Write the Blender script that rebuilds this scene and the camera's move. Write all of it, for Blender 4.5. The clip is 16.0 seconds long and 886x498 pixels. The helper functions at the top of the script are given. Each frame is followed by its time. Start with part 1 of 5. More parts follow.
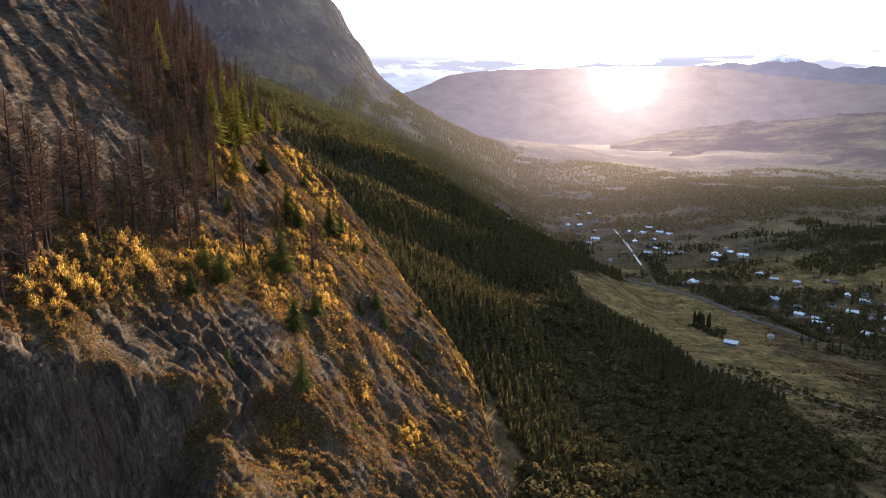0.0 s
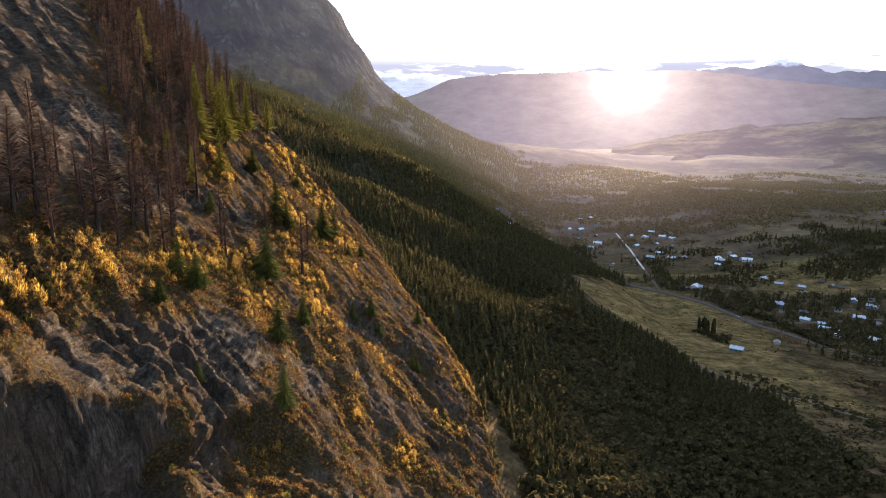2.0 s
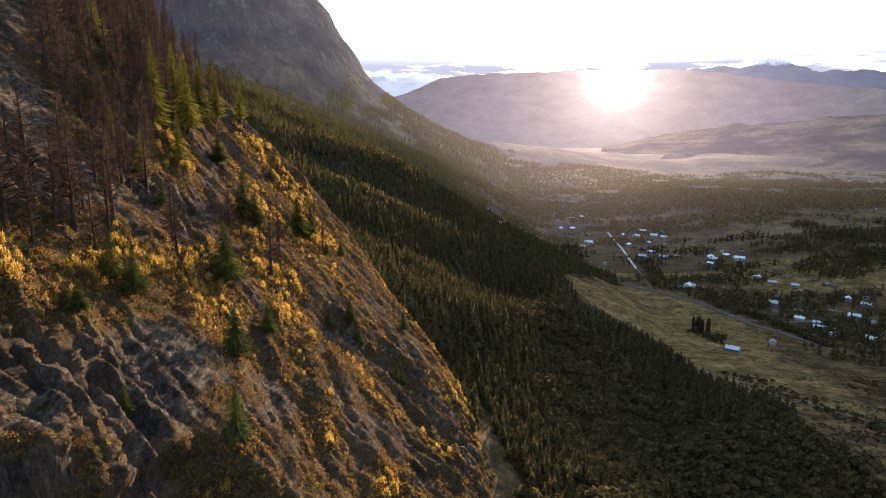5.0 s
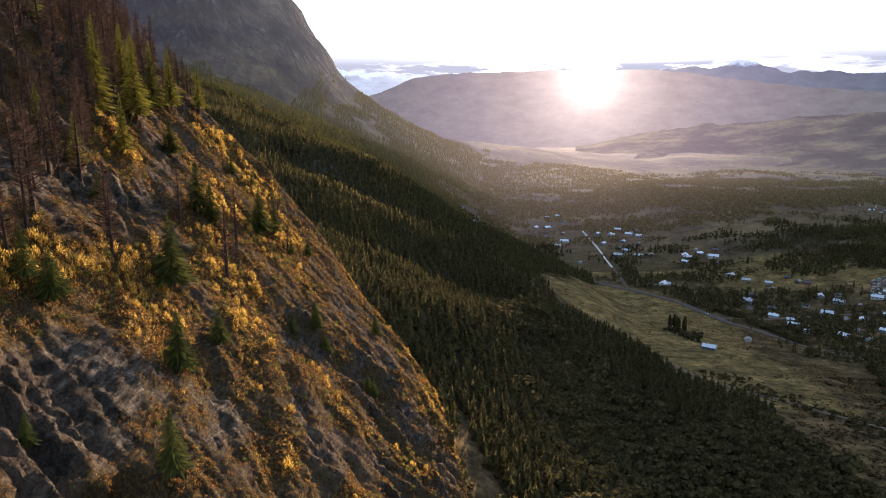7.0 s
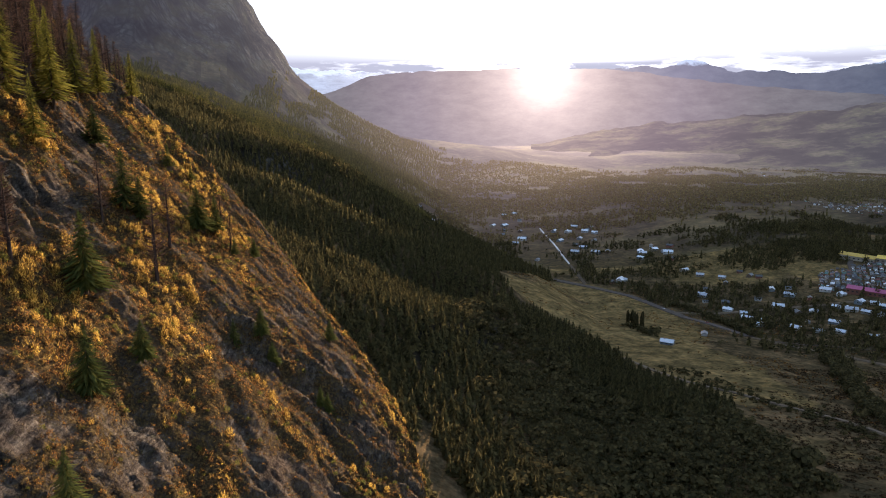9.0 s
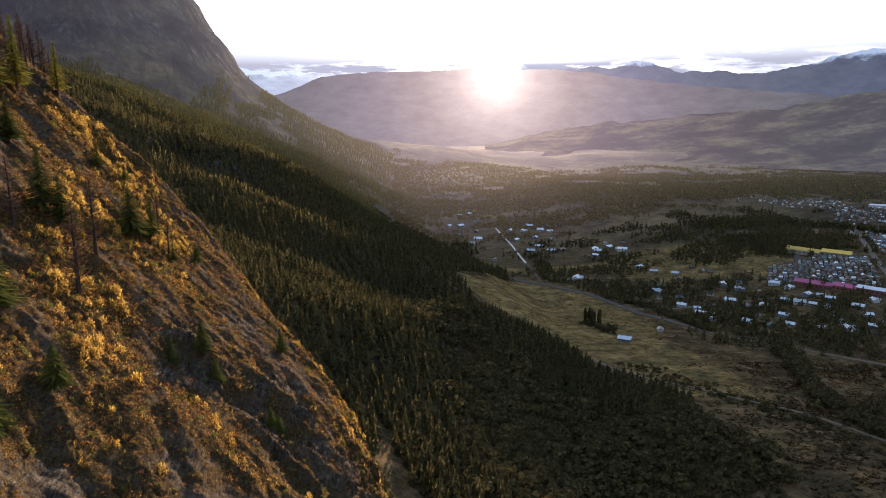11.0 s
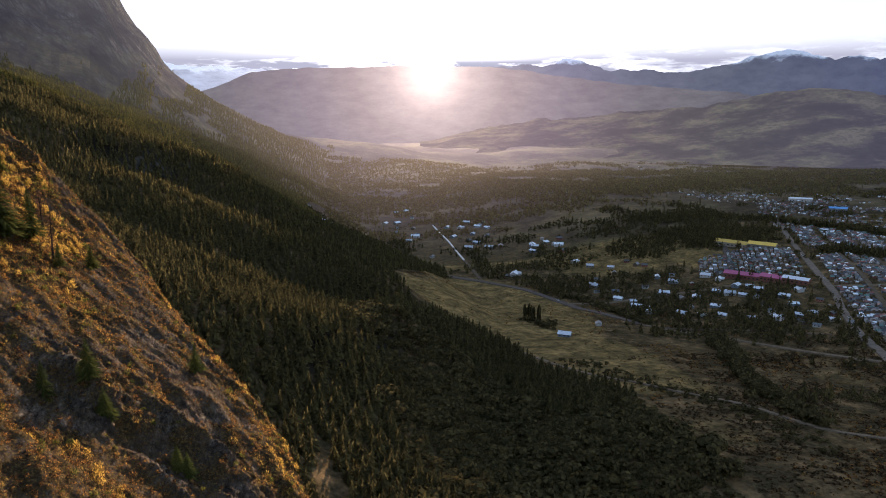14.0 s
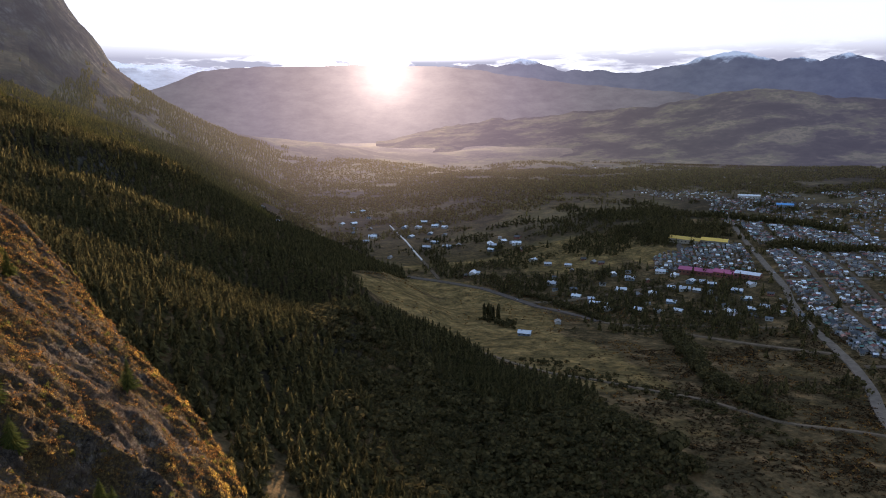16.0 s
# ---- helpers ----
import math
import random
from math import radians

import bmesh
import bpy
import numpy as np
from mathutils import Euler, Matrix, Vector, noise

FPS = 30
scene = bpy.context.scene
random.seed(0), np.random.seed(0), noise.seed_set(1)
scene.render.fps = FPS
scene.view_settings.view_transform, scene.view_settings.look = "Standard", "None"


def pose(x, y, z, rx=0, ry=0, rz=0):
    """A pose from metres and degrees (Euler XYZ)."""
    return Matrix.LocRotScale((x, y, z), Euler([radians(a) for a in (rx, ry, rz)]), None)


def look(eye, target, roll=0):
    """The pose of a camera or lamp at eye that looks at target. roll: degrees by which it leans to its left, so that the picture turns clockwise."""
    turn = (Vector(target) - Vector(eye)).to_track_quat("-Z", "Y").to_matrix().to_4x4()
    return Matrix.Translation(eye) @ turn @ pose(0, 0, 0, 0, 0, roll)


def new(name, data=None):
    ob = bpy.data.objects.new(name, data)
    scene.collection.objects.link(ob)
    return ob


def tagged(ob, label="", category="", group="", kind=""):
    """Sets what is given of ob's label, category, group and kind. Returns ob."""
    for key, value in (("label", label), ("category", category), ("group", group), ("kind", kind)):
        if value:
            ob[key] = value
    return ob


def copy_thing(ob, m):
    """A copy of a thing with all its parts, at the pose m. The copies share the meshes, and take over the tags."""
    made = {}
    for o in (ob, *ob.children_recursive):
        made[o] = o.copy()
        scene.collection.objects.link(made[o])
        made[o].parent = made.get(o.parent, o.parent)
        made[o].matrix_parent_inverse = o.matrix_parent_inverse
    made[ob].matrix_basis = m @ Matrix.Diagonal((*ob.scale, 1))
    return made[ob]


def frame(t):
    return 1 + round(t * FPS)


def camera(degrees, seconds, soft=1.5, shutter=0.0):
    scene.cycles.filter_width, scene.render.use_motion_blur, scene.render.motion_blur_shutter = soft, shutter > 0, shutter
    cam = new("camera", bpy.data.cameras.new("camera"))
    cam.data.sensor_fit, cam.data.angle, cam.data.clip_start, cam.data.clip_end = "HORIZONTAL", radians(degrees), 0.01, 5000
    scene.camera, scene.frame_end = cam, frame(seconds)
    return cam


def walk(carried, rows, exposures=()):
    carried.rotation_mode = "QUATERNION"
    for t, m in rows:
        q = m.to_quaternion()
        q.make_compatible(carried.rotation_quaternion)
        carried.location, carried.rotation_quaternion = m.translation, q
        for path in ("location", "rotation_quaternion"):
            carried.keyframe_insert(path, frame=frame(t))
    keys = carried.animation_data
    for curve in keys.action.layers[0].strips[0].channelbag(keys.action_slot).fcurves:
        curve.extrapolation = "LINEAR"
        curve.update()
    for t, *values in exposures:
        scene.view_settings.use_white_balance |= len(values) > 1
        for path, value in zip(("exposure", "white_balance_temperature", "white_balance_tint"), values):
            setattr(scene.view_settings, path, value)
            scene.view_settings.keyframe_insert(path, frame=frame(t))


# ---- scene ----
cam = camera(67.1, 16.0, soft=1.0)
PATH = [
    (0, (-0.071, -0.969, 269.348), (-0.068, 0.988, 268.935), -0.0),
    (0.5, (0.019, 1.57, 268.747), (0.021, 3.528, 268.341), -0.0),
    (1, (0.154, 4.196, 268.113), (0.154, 6.155, 267.711), -0.0),
    (1.5, (0.255, 6.894, 267.432), (0.255, 8.854, 267.032), -0.0),
    (2, (0.326, 9.595, 266.857), (0.326, 11.555, 266.457), 0.0),
    (2.5, (0.37, 12.275, 266.25), (0.371, 14.234, 265.849), -0.0),
    (3, (0.496, 14.954, 265.592), (0.499, 16.913, 265.191), 0.0),
    (3.5, (0.63, 17.6, 264.938), (0.636, 19.56, 264.538), -0.0),
    (4, (0.77, 20.239, 264.337), (0.779, 22.199, 263.937), -0.0),
    (6.5, (1.135, 34.583, 260.735), (1.217, 36.541, 260.336), -0.1),
    (7, (1.22, 37.423, 260.167), (1.323, 39.38, 259.767), -0.0),
    (7.5, (1.302, 40.306, 259.493), (1.434, 42.261, 259.092), -0.1),
    (8, (1.283, 43.295, 258.768), (1.448, 45.247, 258.367), -0.1),
    (8.5, (1.273, 46.126, 258.049), (1.472, 48.075, 257.648), -0.1),
    (9, (1.45, 48.726, 257.551), (1.68, 50.672, 257.148), -0.0),
    (11.3, (1.919, 59.609, 255.538), (2.297, 61.532, 255.137), -0.2),
    (11.5, (2.116, 60.638, 255.459), (2.505, 62.558, 255.053), -0.1),
    (12, (2.523, 63.33, 254.814), (2.944, 65.243, 254.409), -0.1),
    (12.5, (2.775, 66.252, 254.159), (3.226, 68.158, 253.751), -0.1),
    (13, (3.025, 69.23, 253.65), (3.508, 71.127, 253.242), -0.1),
    (13.5, (3.464, 71.842, 253.089), (3.979, 73.731, 252.681), -0.1),
    (14, (3.848, 74.202, 252.471), (4.393, 76.082, 252.063), -0.1),
    (14.5, (4.278, 76.516, 251.905), (4.855, 78.387, 251.496), -0.1),
    (15, (4.767, 78.751, 251.356), (5.374, 80.613, 250.947), -0.1),
    (15.5, (5.266, 80.845, 250.853), (5.903, 82.696, 250.444), -0.1),
    (16, (5.82, 82.852, 250.454), (6.486, 84.693, 250.046), -0.1),
]
walk(cam, [(t, look(eye, target, roll)) for t, eye, target, roll in PATH], [(0, 2.62, 6500, 22), (7, 2.42, 6500, 22), (16, 2.15, 6500, 24)])

# ---- sky and sun: a low sun ahead, just over the far ridge ----
# the far ranges stand nearer than the true ones, so the lamp is a few degrees higher to clear their crest
SUN_AZ, SUN_EL, GLARE_EL = radians(14.9), radians(5.8), radians(4.6)
SUN = Vector((math.sin(SUN_AZ) * math.cos(SUN_EL), math.cos(SUN_AZ) * math.cos(SUN_EL), math.sin(SUN_EL)))
GLARE = Vector((math.sin(SUN_AZ) * math.cos(GLARE_EL), math.cos(SUN_AZ) * math.cos(GLARE_EL), math.sin(GLARE_EL)))
world = bpy.data.worlds.new("sky")
scene.world = world
world.use_nodes = True
wn = world.node_tree.nodes
sky = wn.new("ShaderNodeTexSky")
sky.sky_type, sky.sun_disc = "NISHITA", False
sky.sun_elevation, sky.sun_rotation = SUN_EL, SUN_AZ
sky.air_density, sky.dust_density, sky.ozone_density = 1.0, 1.2, 1.5
# thin bands of cloud low over the mountains
wl = world.node_tree.links.new
aim = wn.new("ShaderNodeTexCoord")
flat = wn.new("ShaderNodeMapping")
flat.inputs["Scale"].default_value = (4.0, 4.0, 26.0)
wl(aim.outputs["Generated"], flat.inputs["Vector"])
puff = wn.new("ShaderNodeTexNoise")
puff.inputs["Scale"].default_value, puff.inputs["Detail"].default_value, puff.inputs["Roughness"].default_value = 2.6, 8.0, 0.62
wl(flat.outputs[0], puff.inputs["Vector"])
height = wn.new("ShaderNodeSeparateXYZ")
wl(aim.outputs["Generated"], height.inputs[0])
band = wn.new("ShaderNodeValToRGB")
band.color_ramp.elements[0].position, band.color_ramp.elements[0].color = 0.040, (1, 1, 1, 1)
band.color_ramp.elements[1].position, band.color_ramp.elements[1].color = 0.088, (0, 0, 0, 1)
band.color_ramp.elements.new(0.066).color = (1, 1, 1, 1)
wl(height.outputs["Z"], band.inputs[0])
wisp = wn.new("ShaderNodeValToRGB")
wisp.color_ramp.elements[0].position, wisp.color_ramp.elements[0].color = 0.40, (0, 0, 0, 1)
wisp.color_ramp.elements[1].position, wisp.color_ramp.elements[1].color = 0.52, (1, 1, 1, 1)
wl(puff.outputs["Fac"], wisp.inputs[0])
both = wn.new("ShaderNodeMath")
both.operation = "MULTIPLY"
wl(band.outputs[0], both.inputs[0])
wl(wisp.outputs[0], both.inputs[1])
cloud = wn.new("ShaderNodeMix")
cloud.data_type = "RGBA"
wl(both.outputs[0], cloud.inputs[0])
# high thin haze evens out the sky, except round the sun
toward = wn.new("ShaderNodeVectorMath")
toward.operation = "DOT_PRODUCT"
wl(aim.outputs["Generated"], toward.inputs[0])
toward.inputs[1].default_value = GLARE
halo = wn.new("ShaderNodeValToRGB")
halo.color_ramp.elements[0].position, halo.color_ramp.elements[0].color = 0.86, (0, 0, 0, 1)
halo.color_ramp.elements.new(0.955).color = (0.05, 0.05, 0.05, 1)
halo.color_ramp.elements.new(0.985).color = (0.18, 0.18, 0.18, 1)
halo.color_ramp.elements[3].position, halo.color_ramp.elements[3].color = 1.0, (1, 1, 1, 1)
wl(toward.outputs["Value"], halo.inputs[0])
veil = wn.new("ShaderNodeMix")
veil.data_type = "RGBA"
wl(halo.outputs[0], veil.inputs[0])
veil.inputs[6].default_value, veil.inputs[7].default_value = (1.40, 1.59, 1.72, 1), (7.0, 7.0, 7.0, 1)
even = wn.new("ShaderNodeVectorMath")
even.operation = "MINIMUM"
wl(sky.outputs[0], even.inputs[0])
wl(veil.outputs[2], even.inputs[1])
wl(even.outputs[0], cloud.inputs[6])
cloud.inputs[7].default_value = (0.72, 0.79, 0.95, 1)
wl(cloud.outputs[2], wn["Background"].inputs[0])
wn["Background"].inputs[1].default_value = 0.15
lamp = bpy.data.lights.new("sun", "SUN")
lamp.energy, lamp.angle, lamp.color = 3.95, radians(0.6), (1.0, 0.83, 0.58)
sun = new("sun", lamp)
sun.matrix_world = look((0, 0, 500), Vector((0, 0, 500)) - SUN)


# ---- ground shape ----
def step(a, b, v):
    k = np.clip((v - a) / (b - a), 0, 1)
    return k * k * (3 - 2 * k)


def lattice(ix, iy, seed):
    h = (ix * 374761393 + iy * 668265263 + seed * 144665) & 0x7FFFFFFF
    h = ((h ^ (h >> 13)) * 1274126177) & 0x7FFFFFFF
    return ((h ^ (h >> 16)) & 0xFFFF) / 65535.0


def value_noise(x, y, seed=0):
    x, y = np.asarray(x, float), np.asarray(y, float)
    ix, iy = np.floor(x).astype(np.int64), np.floor(y).astype(np.int64)
    fx, fy = x - ix, y - iy
    fx, fy = fx * fx * (3 - 2 * fx), fy * fy * (3 - 2 * fy)
    a, b = lattice(ix, iy, seed), lattice(ix + 1, iy, seed)
    c, d = lattice(ix, iy + 1, seed), lattice(ix + 1, iy + 1, seed)
    return (a + (b - a) * fx) * (1 - fy) + (c + (d - c) * fx) * fy


def fbm(x, y, octaves=4, seed=0, keep=0.5):
    total, amp, norm = 0.0, 1.0, 0.0
    for k in range(octaves):
        total = total + amp * (value_noise(x * 2**k, y * 2**k, seed + k) - 0.5)
        norm, amp = norm + amp, amp * keep
    return total / norm * 2


def ridged(x, y, octaves=3, seed=0):
    total, amp, norm = 0.0, 1.0, 0.0
    for k in range(octaves):
        total = total + amp * (1 - np.abs(2 * value_noise(x * 2**k, y * 2**k, seed + k) - 1))
        norm, amp = norm + amp, amp * 0.5
    return total / norm


def blocks(x, y, seed):
    """Angular broken rock: a height for each uneven cell, and how near a crack is (0 on it)."""
    ix, iy = np.floor(x).astype(np.int64), np.floor(y).astype(np.int64)
    d1, d2, val = np.full(x.shape, 9.0), np.full(x.shape, 9.0), np.zeros(x.shape)
    for a in (-1, 0, 1):
        for b in (-1, 0, 1):
            jx, jy = ix + a, iy + b
            cx, cy = jx + 0.1 + 0.8 * lattice(jx, jy, seed), jy + 0.1 + 0.8 * lattice(jx, jy, seed + 7)
            d = np.hypot(x - cx, y - cy)
            tilt = (lattice(jx, jy, seed + 13) - 0.5) * (x - cx) + (lattice(jx, jy, seed + 17) - 0.5) * (y - cy)
            v = lattice(jx, jy, seed + 11) + 1.2 * tilt
            near = d < d1
            d2 = np.where(near, d1, np.minimum(d2, d))
            val = np.where(near, v, val)
            d1 = np.where(near, d, d1)
    return val - 0.5, d2 - d1


SPUR_X = (-1500, -900, -404, -344, -304, -252, -180, -94, 34, 143, 252, 420, 700)
SPUR_Z = (1500, 1150, 653, 554, 494, 402, 340, 287, 220, 151, 114, 80, 40)


def spur(x, y, xs, ys, wide, top):
    """A ridge (or, with a negative top, a gully) running down the forest slope along a line."""
    return np.interp(x, xs, top, 0, 0) * np.exp(-(((y - np.interp(x, xs, ys)) / wide) ** 2))


def ground_z(x, y):
    """Height of valley, forest slope and the great cliff over it."""
    x, y = np.asarray(x, float), np.asarray(y, float)
    r = np.hypot(x, y)
    # apron round the foot of the mountain and the rising town terrace
    z = 75 - 70 * np.clip((r - 400) / 500, 0, 1)
    z = z + 0.15 * np.clip(x - 430, 0, 300) * step(2400, 1500, y)
    # forest slope along the mountain
    foot = 300 - 60 * step(900, 1300, y) + 40 * fbm(y / 260, x / 900, 3, 5)
    hill = np.where(x > 80, 92 * np.clip((foot - x) / (foot - 80), 0, 1), 92 + 0.53 * np.clip(80 - x, 0, 320) + 0.35 * np.clip(-240 - x, 0, 3000))
    spurs = 14 * fbm(x / 120, y / 170, 3, 9) * step(340, 100, x) + 30 * fbm(x / 300, y / 210, 2, 21) * step(60, -150, x)
    spurs = spurs + spur(x, y, (-190, -120, 0, 90, 150, 185), (760, 752, 742, 745, 738, 722), 52, (0, 11, 18, 21, 17, 2))
    spurs = spurs + spur(x, y, (-60, -20, 25, 102, 177, 226, 252), (398, 404, 425, 540, 586, 594, 600), 42, (0, 10, 14, 20, 18, 10, 0))
    spurs = spurs + spur(x, y, (-200, -100, 30, 90, 140, 175), (560, 575, 600, 640, 664, 670), 48, (0, -16, -22, -20, -13, 0))
    spurs = spurs + spur(x, y, (-260, -170, -95, -30, 60, 120), (850, 880, 985, 1050, 1130, 1180), 65, (0, 16, 20, 18, 12, 0))
    spurs = spurs + spur(x, y, (-200, -100, 20, 90, 140), (800, 850, 900, 930, 950), 50, (0, -13, -15, -12, 0))
    z = np.maximum(z, hill + spurs * step(250, 420, y))
    # great cliff and the spur that runs down from it
    peak = np.interp(x + 25 * fbm(x / 60, y / 200, 3, 30) * step(-150, -320, x), SPUR_X, SPUR_Z)
    front = 2050 + 160 * fbm(x / 190, 3.3, 3, 40) + 260 * step(-260, 120, x)
    wide = 190 + 480 * step(-640, -450, x)
    rise = step(front - 190, front + wide, y + 60 * (ridged(x / 70, y / 700, 3, 44) - 0.5) * step(-150, -300, x))
    z = np.where(peak > z, z + (peak - z) * rise, z)
    z = np.where(y > 2700, z + (0 - z) * step(2700, 3500, y), z)
    z = z + (1.0 + 2.5 * step(330, 200, x)) * fbm(x / 70, y / 70, 2, 2)
    # distant valley floor climbs a little, with low benches
    z = z + (55 * step(1300, 3200, y) + 0.03 * np.clip(y - 2500, 0, 1600)) * step(-100, 350, x) * (0.75 + 0.5 * fbm(x / 500, y / 350, 3, 60))
    return z


KN_N = np.array((1, 0, 1)) / math.sqrt(2)   # outward from the near flank
KN_D = np.array((1, 0, -1)) / math.sqrt(2)  # down the flank


def slab_area(u, w):
    """The bare slabs high on the flank, 0 to 1."""
    edge = np.interp(w, (-140, -121, -102, -72), (200, 175, 150, 132))
    return step(-76, -86, w) * step(edge + 4, edge - 6, u + 4 * fbm(w / 9, u / 30, 2, 66))


def knob_h(u, w):
    """Relief of the near mountain flank over its 45 degree plane; u along it, w down it (0 at x = 0)."""
    x = w * 0.7071
    edge = np.interp(x, (-160, -57, -36, -15, 2, 8, 30), (276, 252, 241, 218, 199, 187, 160)) + 5 * fbm(w / 16, 2.2, 3, 70)
    over = np.clip(u - edge, -14, None) + 14
    h = -0.010 * np.clip(over, 0, 34) ** 2 - 1.15 * np.clip(over - 34, 0, None)
    rim = 8 + 3.5 * fbm(u / 22, 7.7, 3, 71)
    low = np.clip(x - rim, -4, None) + 4
    h = h - 0.03 * np.clip(low, 0, 9) ** 2 - 0.85 * np.clip(low - 9, 0, None)
    # steep dark wall, and the ledge beside it
    wall = np.interp(u, (30, 63, 79, 88), (-62, -43, -33, -29)) + 1.8 * fbm(u / 7, 1.3, 3, 72)
    side = 81 - 3.2 * np.clip(x + 31, 0, 40) + 6 * fbm(w / 6, 4.1, 4, 68)
    upright = step(side + 4, side - 4, u)
    h = h - 0.8 * np.clip(x - wall, 0, 60) * upright
    upright = upright * step(-1, 3, x - wall)
    ledge = -27.5 + 0.22 * (u - 86) + 1.2 * fbm(u / 3, 2.1, 3, 67)
    h = h - 3.2 * step(0, 0.9, x - ledge) * step(12, 4, x - ledge) * step(74, 80, u) * step(99, 94, u)
    # ribs down the slope, benches across it, broken rock
    bend = 3.0 * fbm(u / 14, w / 14, 2, 69)
    flow = u + 0.25 * w + bend
    h = h + 3.0 * fbm(flow / 32, w / 55, 3, 73) + 0.9 * fbm(flow / 8, w / 20, 3, 74)
    bare = 0.45 + 0.75 * step(-0.15, 0.3, fbm(u / 18, w / 22, 2, 78))
    wx, wy = flow + 1.2 * fbm(u / 2, w / 2, 3, 81), w + 1.2 * fbm(u / 2, w / 2, 3, 82)
    big, crack = blocks(wx / 3.6, wy / 8.0, 83)
    small, crack2 = blocks(wx / 1.5, wy / 2.8, 84)
    slabs = slab_area(u, w)
    bare = bare * (1 - 0.8 * upright) * (1 - 0.75 * slabs)
    h = h + bare * (0.8 * big - 0.5 * step(0.12, 0.0, crack) + 0.38 * small - 0.22 * step(0.16, 0.0, crack2) + 1.0 * fbm(flow / 1.7, w / 12, 4, 80, 0.62))
    # upright ribs and flakes on the wall, long slanting slabs high on the slope
    h = h + upright * (1.3 * fbm((u + 0.15 * w) / 3.2, w / 22, 4, 85, 0.6) + 0.5 * np.abs(fbm(u / 1.3, w / 9, 3, 86)))
    sl = (u + 0.5 * w + 7 * fbm(u / 16, w / 30, 3, 87)) / 9.0
    saw = sl - np.floor(sl)
    h = h + slabs * (1.2 * (1 - saw) * step(0.0, 0.10, saw) * (0.6 + 0.8 * fbm(u / 15, w / 15, 2, 88)) + 0.5 * np.abs(fbm(sl / 0.4, w / 14, 3, 89)))
    h = h + 0.55 * bare * fbm(u / 1.6, w / 2.2, 3, 75, 0.75)
    bench = (w + 0.3 * u) / 9 + 0.9 * fbm(u / 20, w / 26, 3, 77)
    part_of = bench - np.floor(bench)
    h = h + 1.0 * (step(0.0, 0.3, part_of) - part_of) * (0.4 + 0.6 * step(-0.1, 0.3, fbm(u / 25, w / 30, 2, 79)))
    return h


def knob_point(u, w):
    u, w = np.asarray(u, float), np.asarray(w, float)
    h = knob_h(u, w)
    return np.stack([w * KN_D[0] + h * KN_N[0], u, 202 + w * KN_D[2] + h * KN_N[2]], -1)


def sheet(name, points, rows, cols, smooth=True, keep=None):
    """A grid of rows x cols points as one mesh; keep: which of its cells, by their first corner."""
    idx = np.arange(rows * cols).reshape(rows, cols)
    quads = np.stack([idx[:-1, :-1], idx[:-1, 1:], idx[1:, 1:], idx[1:, :-1]], -1).reshape(-1, 4)
    if keep is not None:
        quads = quads[keep[:-1, :-1].ravel()]
    return raw_mesh(name, points.reshape(-1, 3), quads, smooth)


def raw_mesh(name, verts, faces, smooth=False):
    me = bpy.data.meshes.new(name)
    n, k = faces.shape
    me.vertices.add(len(verts))
    me.vertices.foreach_set("co", np.ascontiguousarray(verts, dtype=np.float32).ravel())
    me.loops.add(n * k)
    me.loops.foreach_set("vertex_index", np.ascontiguousarray(faces, dtype=np.int32).ravel())
    me.polygons.add(n)
    me.polygons.foreach_set("loop_start", np.arange(0, n * k, k, dtype=np.int32))
    me.polygons.foreach_set("loop_total", np.full(n, k, dtype=np.int32))
    me.polygons.foreach_set("use_smooth", np.full(n, smooth))
    me.update(calc_edges=True)
    return me


# ---- materials ----
def material(name, roughness=0.9):
    m = bpy.data.materials.new(name)
    m.use_nodes = True
    m.node_tree.nodes["Principled BSDF"].inputs["Roughness"].default_value = roughness
    m.node_tree.nodes["Principled BSDF"].inputs["Specular IOR Level"].default_value = 0.0
    return m


def node(m, kind, **values):
    n = m.node_tree.nodes.new(kind)
    for key, value in values.items():
        n.inputs[key.replace("_", " ")].default_value = value
    return n


def link(m, a, b):
    m.node_tree.links.new(a, b)


def surface_noise(m, scale, detail=5.0, stretch=(1, 1, 1), rough=0.6, turn=(0, 0, 0)):
    at = m.node_tree.nodes.new("ShaderNodeNewGeometry")
    mp = m.node_tree.nodes.new("ShaderNodeMapping")
    mp.inputs["Scale"].default_value, mp.inputs["Rotation"].default_value = stretch, turn
    link(m, at.outputs["Position"], mp.inputs["Vector"])
    n = node(m, "ShaderNodeTexNoise", Scale=scale, Detail=detail, Roughness=rough)
    link(m, mp.outputs[0], n.inputs["Vector"])
    return n.outputs["Fac"]


def ramp(m, fac, stops):
    r = m.node_tree.nodes.new("ShaderNodeValToRGB")
    while len(r.color_ramp.elements) < len(stops):
        r.color_ramp.elements.new(0.5)
    for e, (p, c) in zip(r.color_ramp.elements, stops):
        e.position, e.color = p, (*c, 1) if len(c) == 3 else c
    link(m, fac, r.inputs[0])
    return r.outputs["Color"]


def mix(m, fac, a, b, blend="MIX"):
    x = m.node_tree.nodes.new("ShaderNodeMix")
    x.data_type, x.blend_type = "RGBA", blend
    for sock, v in ((x.inputs[0], fac), (x.inputs[6], a), (x.inputs[7], b)):
        if isinstance(v, (int, float)):
            sock.default_value = v
        elif isinstance(v, tuple):
            sock.default_value = (*v, 1)
        else:
            link(m, v, sock)
    return x.outputs[2]


